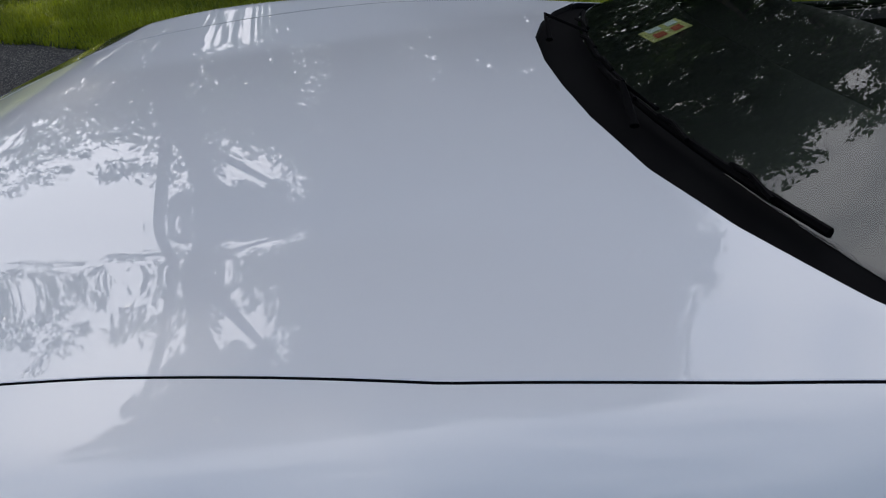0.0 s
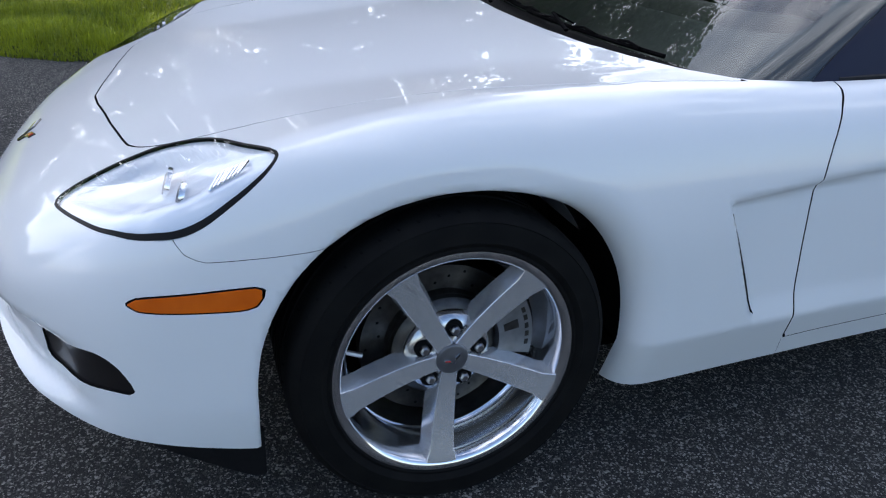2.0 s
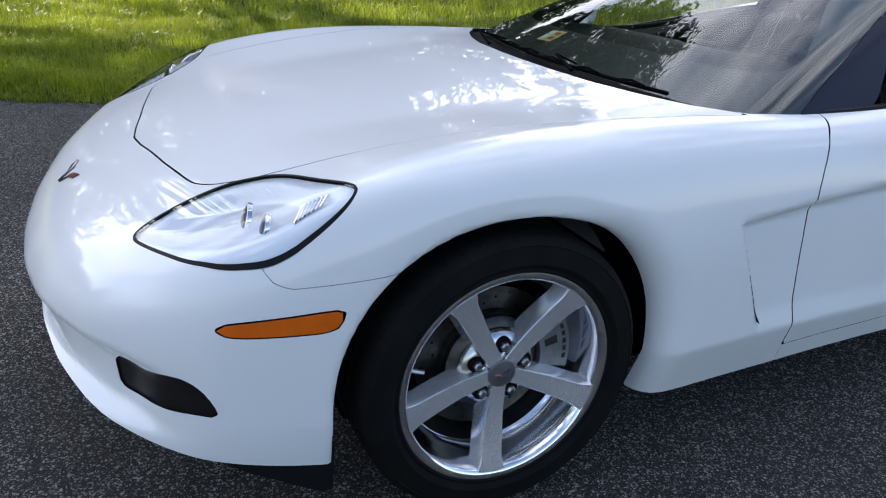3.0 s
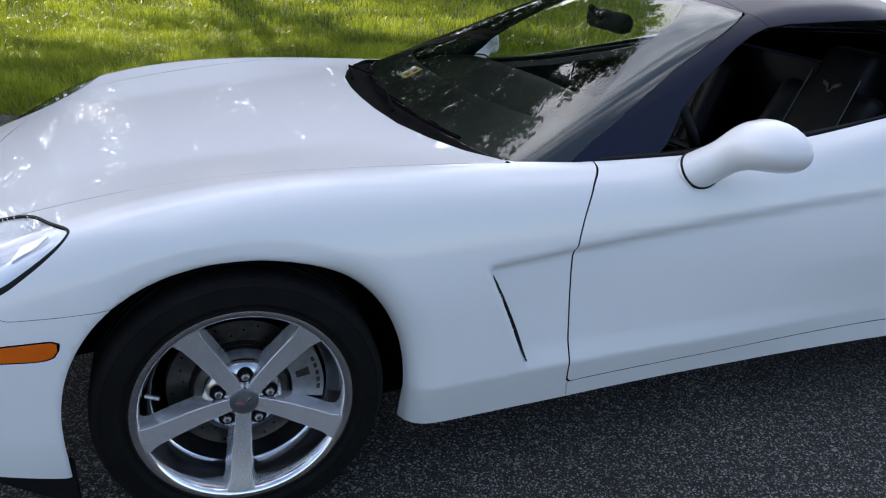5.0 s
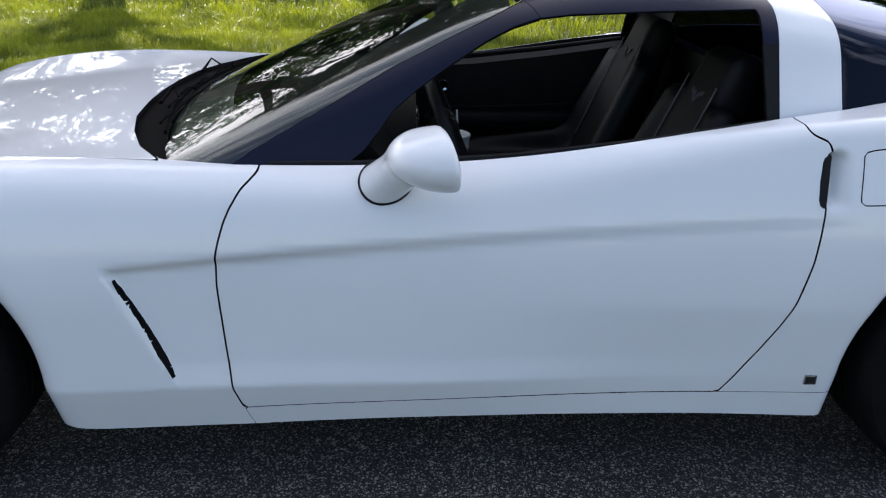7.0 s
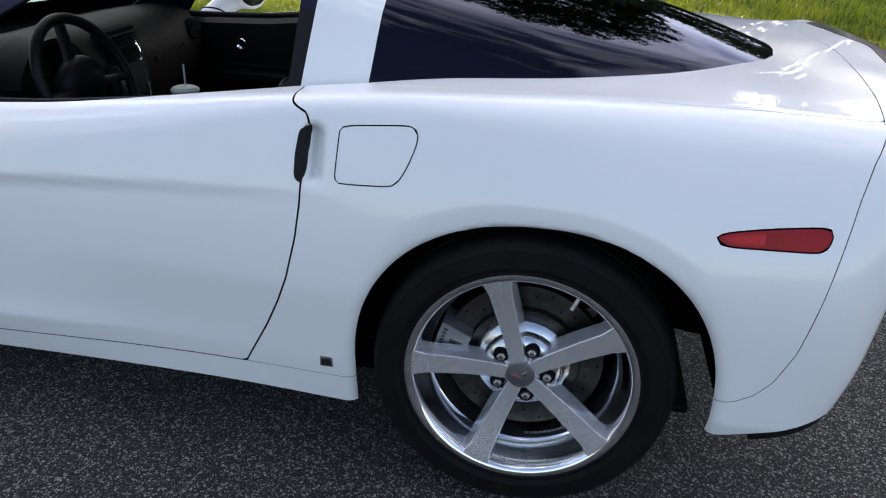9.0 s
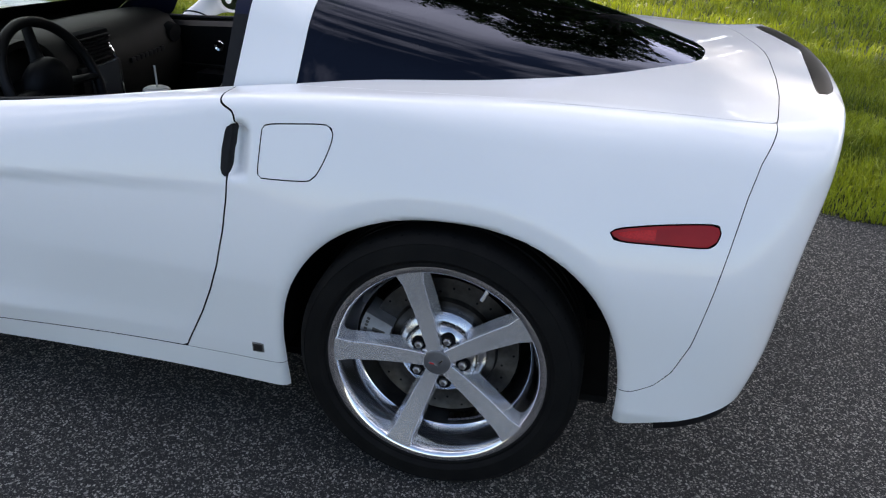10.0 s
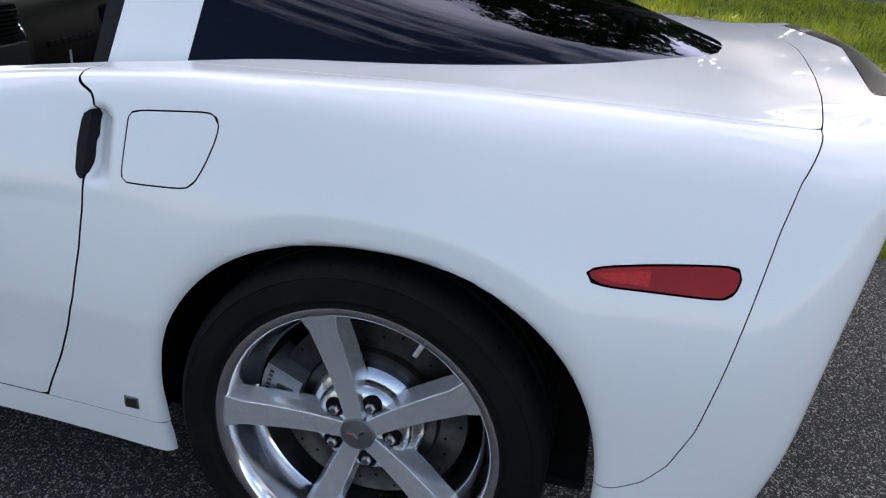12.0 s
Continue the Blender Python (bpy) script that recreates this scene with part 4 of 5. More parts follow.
# badges: crossed flags as plain shapes
def badge(at, normal, up, size, parent, frame_material=None):
    frame_material = frame_material or chrome
    side_a, side_b = {flag_black.name: (flag_red, chrome), thread_grey.name: (thread_grey, thread_grey)}.get(frame_material.name, (flag_black, flag_red))
    n, u = Vector(normal).normalized(), Vector(up).normalized()
    r = u.cross(n).normalized()
    u = n.cross(r)
    base = Vector(at)

    def leaf(outline, lift, thick, material, name):
        a = [base + r * (x * size) + u * (y * size) + n * (lift + thick) for x, y in outline]
        b = [base + r * (x * size) + u * (y * size) + n * (lift - 0.004) for x, y in outline]
        m = len(outline)
        f = [tuple(range(m))] + [(i, (i + 1) % m, m + (i + 1) % m, m + i) for i in range(m)]
        part(name, solid(a + b, f), material, parent, smooth=False)
    leaf([(-0.05, -0.5), (0.05, -0.5), (0.32, 0.2), (0.95, 0.42), (0.85, 0.1), (0.3, -0.12), (0.12, -0.45)], 0.001, 0.002, frame_material, "badge_frame")
    leaf([(0.05, -0.5), (-0.05, -0.5), (-0.32, 0.2), (-0.95, 0.42), (-0.85, 0.1), (-0.3, -0.12), (-0.12, -0.45)], 0.0015, 0.002, frame_material, "badge_frame")
    leaf([(0.3, 0.1), (0.85, 0.34), (0.8, 0.14), (0.3, -0.06)], 0.003, 0.0015, side_a, "badge_flag")
    leaf([(-0.3, 0.1), (-0.85, 0.34), (-0.8, 0.14), (-0.3, -0.06)], 0.003, 0.0015, side_b, "badge_flag")


p, g = on_body(-0.79, 0.0)
badge(tuple(p + 0.001 * g), tuple(g), (1, 0, 0.5), 0.066, nose_skin, flag_black)
# small square emblem plates low behind the doors
for s in (-1, 1):
    y = float(flank(np.array([2.227]), np.array([0.301]))[0])
    plate = part("emblem_plate", box((2.214, min(s * (y - 0.01), s * (y + 0.003)), 0.288), (2.246, max(s * (y - 0.01), s * (y + 0.003)), 0.316), 0.002), chrome, quarters[s], "small square metal emblem plate")
    part("emblem_face", box((2.218, min(s * y, s * (y + 0.0045)), 0.292), (2.242, max(s * y, s * (y + 0.0045)), 0.312), 0.001), flag_black, plate)

# ---- wheels: outward is -y, turned round for the right side ----
def ring_sector(r0, r1, o0, o1, a0, a1, steps=24):
    v, f = [], []
    for i in range(steps + 1):
        a = a0 + (a1 - a0) * i / steps
        for r, o in ((r0, o0), (r1, o0), (r1, o1), (r0, o1)):
            v.append((r * math.cos(a), -o, r * math.sin(a)))
    for i in range(steps):
        for k in range(4):
            f.append((i * 4 + k, i * 4 + (k + 1) % 4, i * 4 + 4 + (k + 1) % 4, i * 4 + 4 + k))
    f += [(0, 1, 2, 3), tuple(steps * 4 + k for k in range(4))]
    return solid(v, f)


def wheel_set(at, flip, tyre_r, rim_r, width, hub_in, spoke_at, caliper_at, caliper_size, camber):
    """One wheel with its tyre and brake; distances outward are from the rim's lip."""
    W = width
    barrel = [(rim_r + 0.004, -0.006), (rim_r + 0.003, 0.0), (rim_r - 0.002, 0.001), (rim_r - 0.012, -0.002), (rim_r - 0.017, -0.008), (rim_r - 0.022, -0.03), (rim_r - 0.031, -0.058), (rim_r - 0.038, -0.082), (rim_r - 0.043, -0.086), (rim_r - 0.036, -0.1)]
    inner = [(rim_r - 0.04, -0.086), (rim_r - 0.042, -0.1), (rim_r - 0.04, -W + 0.02), (rim_r - 0.01, -W), (rim_r - 0.002, -W)]
    wheel = part("wheel", solid(*lathe(barrel, 96)), alloy, car, "five-spoke polished alloy wheel")
    wheel.matrix_basis = Matrix.Translation(at) @ pose(0, 0, 0, 0, 0, 180 if flip else 0) @ pose(0, 0, 0, -camber, 0, 0)
    part("barrel", solid(*lathe(inner, 96)), shaded_rim, wheel, "inner rim barrel, grey darkened for its shade")
    h = tyre_r - rim_r
    t = [(rim_r - 0.004, -0.004), (rim_r + 0.006, 0.003), (rim_r + 0.012, 0.001), (rim_r + 0.25 * h, 0.009), (rim_r + 0.28 * h, 0.0105), (rim_r + 0.31 * h, 0.0095), (rim_r + 0.5 * h, 0.011), (rim_r + 0.72 * h, 0.006), (rim_r + 0.74 * h, 0.0075), (rim_r + 0.77 * h, 0.005), (rim_r + 0.9 * h, -0.006), (rim_r + 0.97 * h, -0.02), (tyre_r - 0.0015, -0.034)]
    for k in range(1, 5):
        o = -0.034 - (W - 0.068) * k / 5
        t += [(tyre_r, o + 0.006), (tyre_r - 0.008, o + 0.004), (tyre_r - 0.008, o - 0.004), (tyre_r, o - 0.006)]
    t += [(tyre_r - 0.0015, -W + 0.034), (rim_r + 0.9 * h, -W + 0.006), (rim_r + 0.5 * h, -W - 0.01), (rim_r - 0.004, -W + 0.004)]
    part("tyre", solid(*lathe(t, 120)), rubber, wheel, "black low-profile tyre")
    # cross grooves of the tread and raised bars on the sidewall
    for i in range(54):
        a = 2 * math.pi * i / 54
        q = []
        for (r, o), da in (((tyre_r + 0.0008, -0.05), 0.0), ((tyre_r - 0.004, -0.027), -0.018), ((rim_r + 0.9 * h + 0.0025, -0.005), -0.03)):
            for e in (-0.006, 0.006):
                q.append((r * math.cos(a + da + e), -o, r * math.sin(a + da + e)))
        part("tread_groove", (np.array(q), [(0, 1, 3, 2), (2, 3, 5, 4)]), cavity, wheel)
    # spokes
    face = lambda r: -hub_in + hub_in * min(max((r - 0.06) / (rim_r - 0.075), 0), 1) ** 1.6 - 0.002
    spokes = 5
    rows = 14
    v, f = [], []
    for i in range(rows + 1):
        u = i / rows
        r = 0.022 + (rim_r - 0.012 - 0.022) * u
        wd = 0.0165 + 0.0105 * u + 0.007 * max(0, u - 0.86) / 0.14
        o = face(r)
        deep = 0.05 - 0.012 * u
        for x, d in ((-wd - 0.008, -deep), (-wd - 0.003, -0.012), (-wd, -0.0012), (-wd + 0.001, 0.0), (wd - 0.001, 0.0), (wd, -0.0012), (wd + 0.003, -0.012), (wd + 0.008, -deep)):
            v.append((x, -(o + d), r))
    for i in range(rows):
        for k in range(8):
            f.append((i * 8 + k, i * 8 + (k + 1) % 8, i * 8 + 8 + (k + 1) % 8, i * 8 + 8 + k))
    f += [tuple(range(8)), tuple(rows * 8 + k for k in range(8))]
    first = None
    for i in range(spokes):
        turn = pose(0, 0, 0, 0, 90 - spoke_at - 72 * i, 0)
        if first is None:
            first = part("spoke", solid(v, f), machined, wheel, "machined alloy spoke")
            first.data.set_sharp_from_angle(angle=radians(14))
            me = first.data
        else:
            first = new("spoke", me)
            first.parent = wheel
            tagged(first, label="machined alloy spoke")
        first.matrix_basis = turn
    # hub, cap, nuts between the spokes
    hub = [(0.0, -hub_in - 0.011), (0.045, -hub_in - 0.013), (0.072, -hub_in - 0.017), (0.086, -hub_in - 0.024), (0.092, -hub_in - 0.036), (0.093, -hub_in - 0.06), (0.0, -hub_in - 0.06)]
    part("hub", solid(*lathe(hub, 48)), hat_silver, wheel, "chrome wheel hub")
    cap = [(0.0, -hub_in + 0.0022), (0.029, -hub_in + 0.0018), (0.0315, -hub_in + 0.001), (0.033, -hub_in - 0.001), (0.0335, -hub_in - 0.012)]
    capo = part("centre_cap", solid(*lathe(cap, 40)), cap_grey, wheel, "grey centre cap with a small badge")
    badge((0, hub_in - 0.0015, 0), (0, -1, 0), (-0.35, 0, 1), 0.019, capo)
    for i in range(5):
        a = radians(spoke_at + 36 + 72 * i)
        c = Vector((0.0603 * math.cos(a), 0, 0.0603 * math.sin(a)))
        # black disc on the hub, painted as the shade of the nut's recess
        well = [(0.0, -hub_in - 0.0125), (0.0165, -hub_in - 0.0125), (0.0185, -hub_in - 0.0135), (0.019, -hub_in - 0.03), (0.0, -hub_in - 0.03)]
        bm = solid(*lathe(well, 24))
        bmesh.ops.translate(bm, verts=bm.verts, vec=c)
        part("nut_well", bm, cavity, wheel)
        nut = [(0.0, -hub_in - 0.001), (0.006, -hub_in - 0.001), (0.0095, -hub_in - 0.004), (0.0105, -hub_in - 0.007), (0.0105, -hub_in - 0.02)]
        bm = solid(*lathe(nut, 6))
        bmesh.ops.translate(bm, verts=bm.verts, vec=c)
        part("lug_nut", bm, steel, wheel, "steel lug nut", smooth=False)
    # brake
    dr = rim_r - 0.075
    disc = [(0.085, -0.098), (0.1, -0.094), (dr - 0.055, -0.094), (dr - 0.052, -0.1), (dr - 0.05, -0.108), (dr, -0.108), (dr, -0.136), (0.085, -0.136)]
    brake = part("brake_disc", solid(*lathe(disc, 72)), disc_steel, wheel, "drilled steel brake disc")
    part("disc_hat", solid(*lathe([(0.083, -0.066), (0.1, -0.07), (0.11, -0.08), (0.113, -0.107), (0.083, -0.107)], 60)), hat_silver if caliper_size < 0.5 else disc_steel, wheel, "bright metal disc hat")
    # drilled holes as flat dots, their dark insides painted black
    for i in range(30):
        a = 2 * math.pi * i / 30
        r = dr - 0.012 - 0.012 * (i % 3)
        hole = [(0.0, -0.1075), (0.0032, -0.1075)]
        vv, ff = lathe(hole, 8)
        vv = vv + np.array([r * math.cos(a), 0, r * math.sin(a)])
        part("drill_hole", (vv, ff), cavity, brake, smooth=False)
    a0 = radians(caliper_at)
    cal = part("brake_caliper", ring_sector(dr - 0.052, dr + 0.022, -0.066, -0.15, a0 - caliper_size / 2, a0 + caliper_size / 2), caliper_grey, wheel, "silver brake caliper")
    part("caliper_window", ring_sector(dr - 0.04, dr - 0.008, -0.0655, -0.07, a0 - caliper_size * 0.06, a0 + caliper_size * 0.1), disc_steel, cal, "dark caliper opening")
    for k in range(5):
        a = a0 - caliper_size * 0.36 + caliper_size * 0.13 * k
        part("caliper_bar", ring_sector(dr + 0.005, dr + 0.013, -0.0648, -0.067, a, a + caliper_size * 0.08, 4), disc_steel, cal, "dark lettering bar")
    va = radians(168 if rim_r < 0.25 else 62)
    part("valve_stem", tube([((rim_r - 0.03) * math.cos(va), 0.045, (rim_r - 0.03) * math.sin(va)), ((rim_r - 0.06) * math.cos(va), 0.035, (rim_r - 0.06) * math.sin(va))], 0.005, 8), steel, wheel)
    # wheel weights on the inner barrel
    if rim_r > 0.25:
        for k in range(11):
            a = radians(-84 + 3.1 * k)
            part("balance_weight", ring_sector(rim_r - 0.052, rim_r - 0.045, -0.1, -0.125, a, a + radians(2.4), 2), steel, wheel)
    return wheel


wheel_set((0.004, -0.886, 0.326), False, 0.326, 0.242, 0.235, 0.03, -96, 12, 0.85, 1.0)
wheel_set((0.004, 0.886, 0.326), True, 0.326, 0.242, 0.235, 0.03, -90, 170, 1.1, 1.0)
wheel_set((2.686, -0.896, 0.34), False, 0.341, 0.26, 0.272, 0.028, 106, 166, 0.38, 1.5)
wheel_set((2.686, 0.896, 0.34), True, 0.341, 0.26, 0.272, 0.028, 84, 8, 0.45, 1.5)

# ---- cabin interior ----
part("cabin_floor", box((0.75, -0.66, 0.24), (2.3, 0.66, 0.28), 0.01), cavity, car, "black carpeted cabin floor")
part("rear_bulkhead", box((2.2, -0.62, 0.25), (2.26, 0.62, 0.93), 0.02), leather, car, "black rear bulkhead")
part("cargo_floor", box((2.24, -0.6, 0.72), (3.2, 0.6, 0.76), 0.02), cavity, car, "black carpeted cargo floor")
part("firewall", box((0.8, -0.62, 0.3), (0.84, 0.62, 0.78), 0.01), cavity, car)


def profile_across(profile, y0, y1, steps=24, sag=None):
    """An x-z outline carried across the car."""
    v, f = [], []
    k = len(profile)
    for i in range(steps + 1):
        y = y0 + (y1 - y0) * i / steps
        dx, dz = sag(y) if sag else (0, 0)
        v += [(x + dx, y, z + dz) for x, z in profile]
    for i in range(steps):
        for m in range(k):
            f.append((i * k + m, i * k + (m + 1) % k, (i + 1) * k + (m + 1) % k, (i + 1) * k + m))
    f += [tuple(range(k)), tuple(steps * k + m for m in range(k))]
    return solid(v, f)


dash = part("dashboard", profile_across([(0.72, 0.79), (0.9, 0.83), (1.05, 0.855), (1.15, 0.855), (1.21, 0.835), (1.245, 0.79), (1.26, 0.72), (1.25, 0.62), (1.2, 0.52), (1.0, 0.5), (0.8, 0.6)], -0.64, 0.64, 40,
            lambda y: (-0.05 * (y / 0.64) ** 2, 0.02 * math.exp(-((y + 0.36) / 0.16) ** 2) - 0.012 * (y / 0.64) ** 4)), dash_vinyl, car, "dark vinyl dashboard")
part("instrument_hood", ring_sector(0.15, 0.17, 0.0, 0.0 - 0.1, 0.35, math.pi - 0.35, 20), dash_vinyl, dash)
hood_ob = dash.children[-1]
hood_ob.matrix_basis = pose(1.27, -0.36, 0.72, 0, 0, 90)
for k in range(7):
    part("vent_slat", box((1.235, 0.0 - 0.075, 0.765 + 0.0125 * k), (1.265, 0.085, 0.769 + 0.0125 * k), 0.001), black_trim, dash)
part("vent_frame", box((1.2, -0.085, 0.755), (1.252, 0.095, 0.86), 0.012), cavity, dash, "black centre air vent")
part("centre_stack", box((1.18, -0.11, 0.45), (1.275, 0.12, 0.757), 0.02), leather, dash, "black centre stack")
part("touch_screen", box((1.262, -0.075, 0.64), (1.283, 0.085, 0.752), 0.006), screen_grey, dash, "grey navigation screen")
part("screen_trim", tube([(1.28, 0.1, 0.6), (1.272, 0.102, 0.7), (1.255, 0.098, 0.78), (1.225, 0.09, 0.84)], 0.005, 8), alloy, dash, "silver trim strip")
# raised lettering on the passenger side, as plain bars
for k in range(8):
    part("dash_bar", box((1.254 - 0.003 * k, 0.195 + 0.033 * k, 0.715), (1.264 - 0.003 * k, 0.221 + 0.033 * k, 0.733), 0.002), black_trim, dash)
part("side_vent", tube([(1.2, 0.56, 0.77), (1.235, 0.555, 0.765)], [0.04, 0.036], 20), cavity, dash, "round black side vent")
part("console", box((1.2, -0.14, 0.28), (2.1, 0.16, 0.526), 0.025), leather, car, "black centre console")

# steering wheel
axis = Vector((0.92, 0.0, 0.38)).normalized()
hub_at = Vector((1.37, -0.36, 0.775))
side = Vector((0, 1, 0))
upw = axis.cross(side).normalized() * -1
v, f = [], []
for i in range(48):
    a = 2 * math.pi * i / 48
    d = math.cos(a) * side + math.sin(a) * upw
    for k in range(10):
        b = 2 * math.pi * k / 10
        v.append(hub_at + d * (0.185 + 0.016 * math.cos(b)) + axis * 0.016 * math.sin(b))
for i in range(48):
    for k in range(10):
        f.append((i * 10 + k, i * 10 + (k + 1) % 10, ((i + 1) % 48) * 10 + (k + 1) % 10, ((i + 1) % 48) * 10 + k))
steer = part("steering_wheel", solid(v, f), leather, car, "black leather steering wheel")
for d in (0.1, math.pi - 0.1, -math.pi / 2):
    e = math.cos(d) * side + math.sin(d) * upw
    part("wheel_spoke", tube([hub_at - axis * 0.03 + e * 0.04, hub_at - axis * 0.015 + e * 0.11, hub_at + e * 0.178], [0.034, 0.024, 0.02], 10, 0.5), leather, steer)
v, fa, n = skin(lambda p: ball(p, tuple(hub_at - axis * 0.03), (0.05, 0.095, 0.085)), tuple(hub_at - Vector((0.13, 0.13, 0.13))), tuple(hub_at + Vector((0.13, 0.13, 0.13))), 0.012)
part("horn_pad", (v, fa, n), leather, steer, "black horn pad")
part("steering_column", tube([hub_at - axis * 0.04, hub_at - axis * 0.3], [0.04, 0.06], 14), black_trim, steer)
part("stalk", tube([hub_at - axis * 0.06 + side * -0.05, hub_at - axis * 0.05 + side * -0.17], 0.008, 8), black_trim, steer)


def seat_field(y0):
    def field(p):
        q = p - np.array([0, y0, 0])
        m = np.stack([q[:, 0], np.abs(q[:, 1]), q[:, 2]], 1)
        cushion = slab(m, (1.68, 0, 0.42), (0.26, 0.2, 0.06), 0.05)
        bolster = rod(m, (1.5, 0.21, 0.47), (1.85, 0.22, 0.5), 0.05, 0.06)
        # backrest leans to the rear
        c, s = math.cos(radians(22)), math.sin(radians(22))
        lx = (m[:, 0] - 1.9) * c - (m[:, 2] - 0.45) * s
        lz = (m[:, 0] - 1.9) * s + (m[:, 2] - 0.45) * c
        lp = np.stack([lx, m[:, 1], lz], 1)
        wide = 0.2 - 0.09 * step(0.3, 0.52, lz)
        back = slab(np.stack([lp[:, 0], lp[:, 1] * 0.2 / wide, lp[:, 2]], 1), (0.02, 0, 0.27), (0.055, 0.2, 0.34), 0.05) * (wide / 0.2)
        wing = rod(lp, (-0.02, 0.2, 0.08), (-0.01, 0.17, 0.42), 0.055, 0.045)
        return smin(smin(cushion, bolster, 0.05), smin(back, wing, 0.04), 0.05)
    return field


for y0 in (-0.36, 0.36):
    v, fa, n = skin(seat_field(y0), (1.34, y0 - 0.34, 0.3), (2.3, y0 + 0.34, 1.2), 0.02)
    seat = part("seat", (v, fa, n), leather, car, "black leather bucket seat")
    c, s_ = math.cos(radians(22)), math.sin(radians(22))
    at = (1.9 + (-0.038) * c + 0.46 * s_, y0, 0.45 + 0.46 * c - (-0.038) * s_)
    badge(at, (-c, 0, s_), (s_, 0, c), 0.04, seat, thread_grey)
    for e in (-1, 1):
        seam = [(1.9 + (-0.042) * c + z * s_, y0 + e * (0.12 - 0.03 * z), 0.45 + z * c + 0.042 * s_) for z in np.linspace(0.1, 0.5, 12)]
        part("stitch_seam", tube(seam, 0.0025, 6), thread_grey, seat, "pale stitched seam")

# inner side of the doors
for s in (-1, 1):
    tops = [(0.95, 0.79), (1.2, 0.792), (1.5, 0.806), (1.8, 0.84), (2.1, 0.882)]
    v = [(x, s * y, z) for x, z1 in tops for y, z in ((0.64, 0.3), (0.7, 0.3), (0.7, z1), (0.665, z1 + 0.006), (0.64, z1 - 0.012))]
    f = [(i * 5 + k, i * 5 + (k + 1) % 5, i * 5 + 5 + (k + 1) % 5, i * 5 + 5 + k) for i in range(4) for k in range(5)] + [(0, 1, 2, 3, 4), (20, 21, 22, 23, 24)]
    card = part("door_card", solid(v, f), leather, car, "black door trim panel")
    part("armrest", box((1.3, min(s * 0.56, s * 0.65), 0.55), (1.9, max(s * 0.56, s * 0.65), 0.61), 0.02), leather, card)
    rv, rf = lathe([(0.011, 0.0), (0.02, 0.003), (0.022, 0.0), (0.018, -0.005)], 28, True)
    hv = np.stack([rv[:, 0] + 1.385, s * (0.632 + rv[:, 1]), rv[:, 2] + 0.71], 1)
    part("door_release", solid(hv, rf), chrome, card, "round silver door release ring")
    part("door_line", tube([(1.0, s * 0.638, 0.62), (1.6, s * 0.635, 0.625), (2.05, s * 0.638, 0.64)], 0.006, 8), dash_vinyl, card)

# rear-view mirror behind the windshield
v, fa, n = skin(lambda p: slab(p, (1.36, 0.0, 1.06), (0.03, 0.125, 0.034), 0.03), (1.3, -0.16, 1.0), (1.42, 0.16, 1.12), 0.012)
inner_mirror = part("rear_view_mirror", (v, fa, n), black_trim, car, "black interior rear-view mirror")
part("mirror_stem", tube([(1.34, 0, 1.07), (1.28, 0, 1.105)], 0.012, 8), black_trim, inner_mirror)

# registration sticker on the inside of the windshield


def on_screen(x, y):
    z = np.arange(0.6, 1.3, 0.001)
    f_ = cabin_field(np.stack([np.full_like(z, x), np.full_like(z, y), z], 1))
    return z[np.nonzero(f_ < 0)[0][-1]]


def patch(x0, x1, y0, y1, drop, material, name, parent):
    v, f = [], []
    for i in range(5):
        for j in range(5):
            x, y = x0 + (x1 - x0) * i / 4, y0 + (y1 - y0) * j / 4
            v.append((x, y, on_screen(x, y) - drop))
    for i in range(4):
        for j in range(4):
            f.append((i * 5 + j, i * 5 + j + 1, i * 5 + j + 6, i * 5 + j + 5))
    return part(name, (np.array(v), f), material, parent)


tag = patch(0.68, 0.745, 0.16, 0.245, 0.0038, sticker_yellow, "windshield_sticker", screen_glass)
tagged(tag, label="yellow and white paper sticker")
patch(0.69, 0.712, 0.215, 0.24, 0.0025, sticker_white, "sticker_block", screen_glass)
patch(0.69, 0.708, 0.17, 0.2, 0.0025, sticker_red, "sticker_block", screen_glass)
patch(0.718, 0.735, 0.17, 0.2, 0.0025, sticker_red, "sticker_block", screen_glass)
patch(0.72, 0.738, 0.21, 0.238, 0.0025, sticker_white, "sticker_block", screen_glass)

# wipers resting on the cowl
for y0, y1, px, py in ((-0.5, 0.12, 0.535, -0.2), (0.0, 0.58, 0.53, 0.3)):
    pts = []
    for k in range(12):
        y = y0 + (y1 - y0) * k / 11
        x = 0.57 + 0.10 * (y / 0.62) ** 2 + (0.0 if y0 < -0.2 else 0.01)
        pts.append((x, y, max(on_screen(x, y), on_body(x, y)[0][2] - 0.012) + 0.011))
    wiper = part("wiper", tube(pts, 0.0045, 6, 1.3), cowl_black, car, "black wiper blade on an arm")
    mid = pts[6]
    part("wiper_arm", tube([(px, py, on_body(px, py)[0][2] + 0.002), (px + 0.01, py + 0.1, on_body(px, py)[0][2] + 0.03), (mid[0], mid[1], mid[2] + 0.012)], [0.007, 0.006, 0.004], 8, 0.6), cowl_black, wiper)
    for k in (2, 5, 8):
        a = pts[k]
        part("wiper_bridge", tube([(a[0] - 0.004, a[1] - 0.05, a[2] + 0.006), (a[0] - 0.004, a[1], a[2] + 0.011), (a[0] - 0.004, a[1] + 0.05, a[2] + 0.005)], 0.0035, 6), cowl_black, wiper)

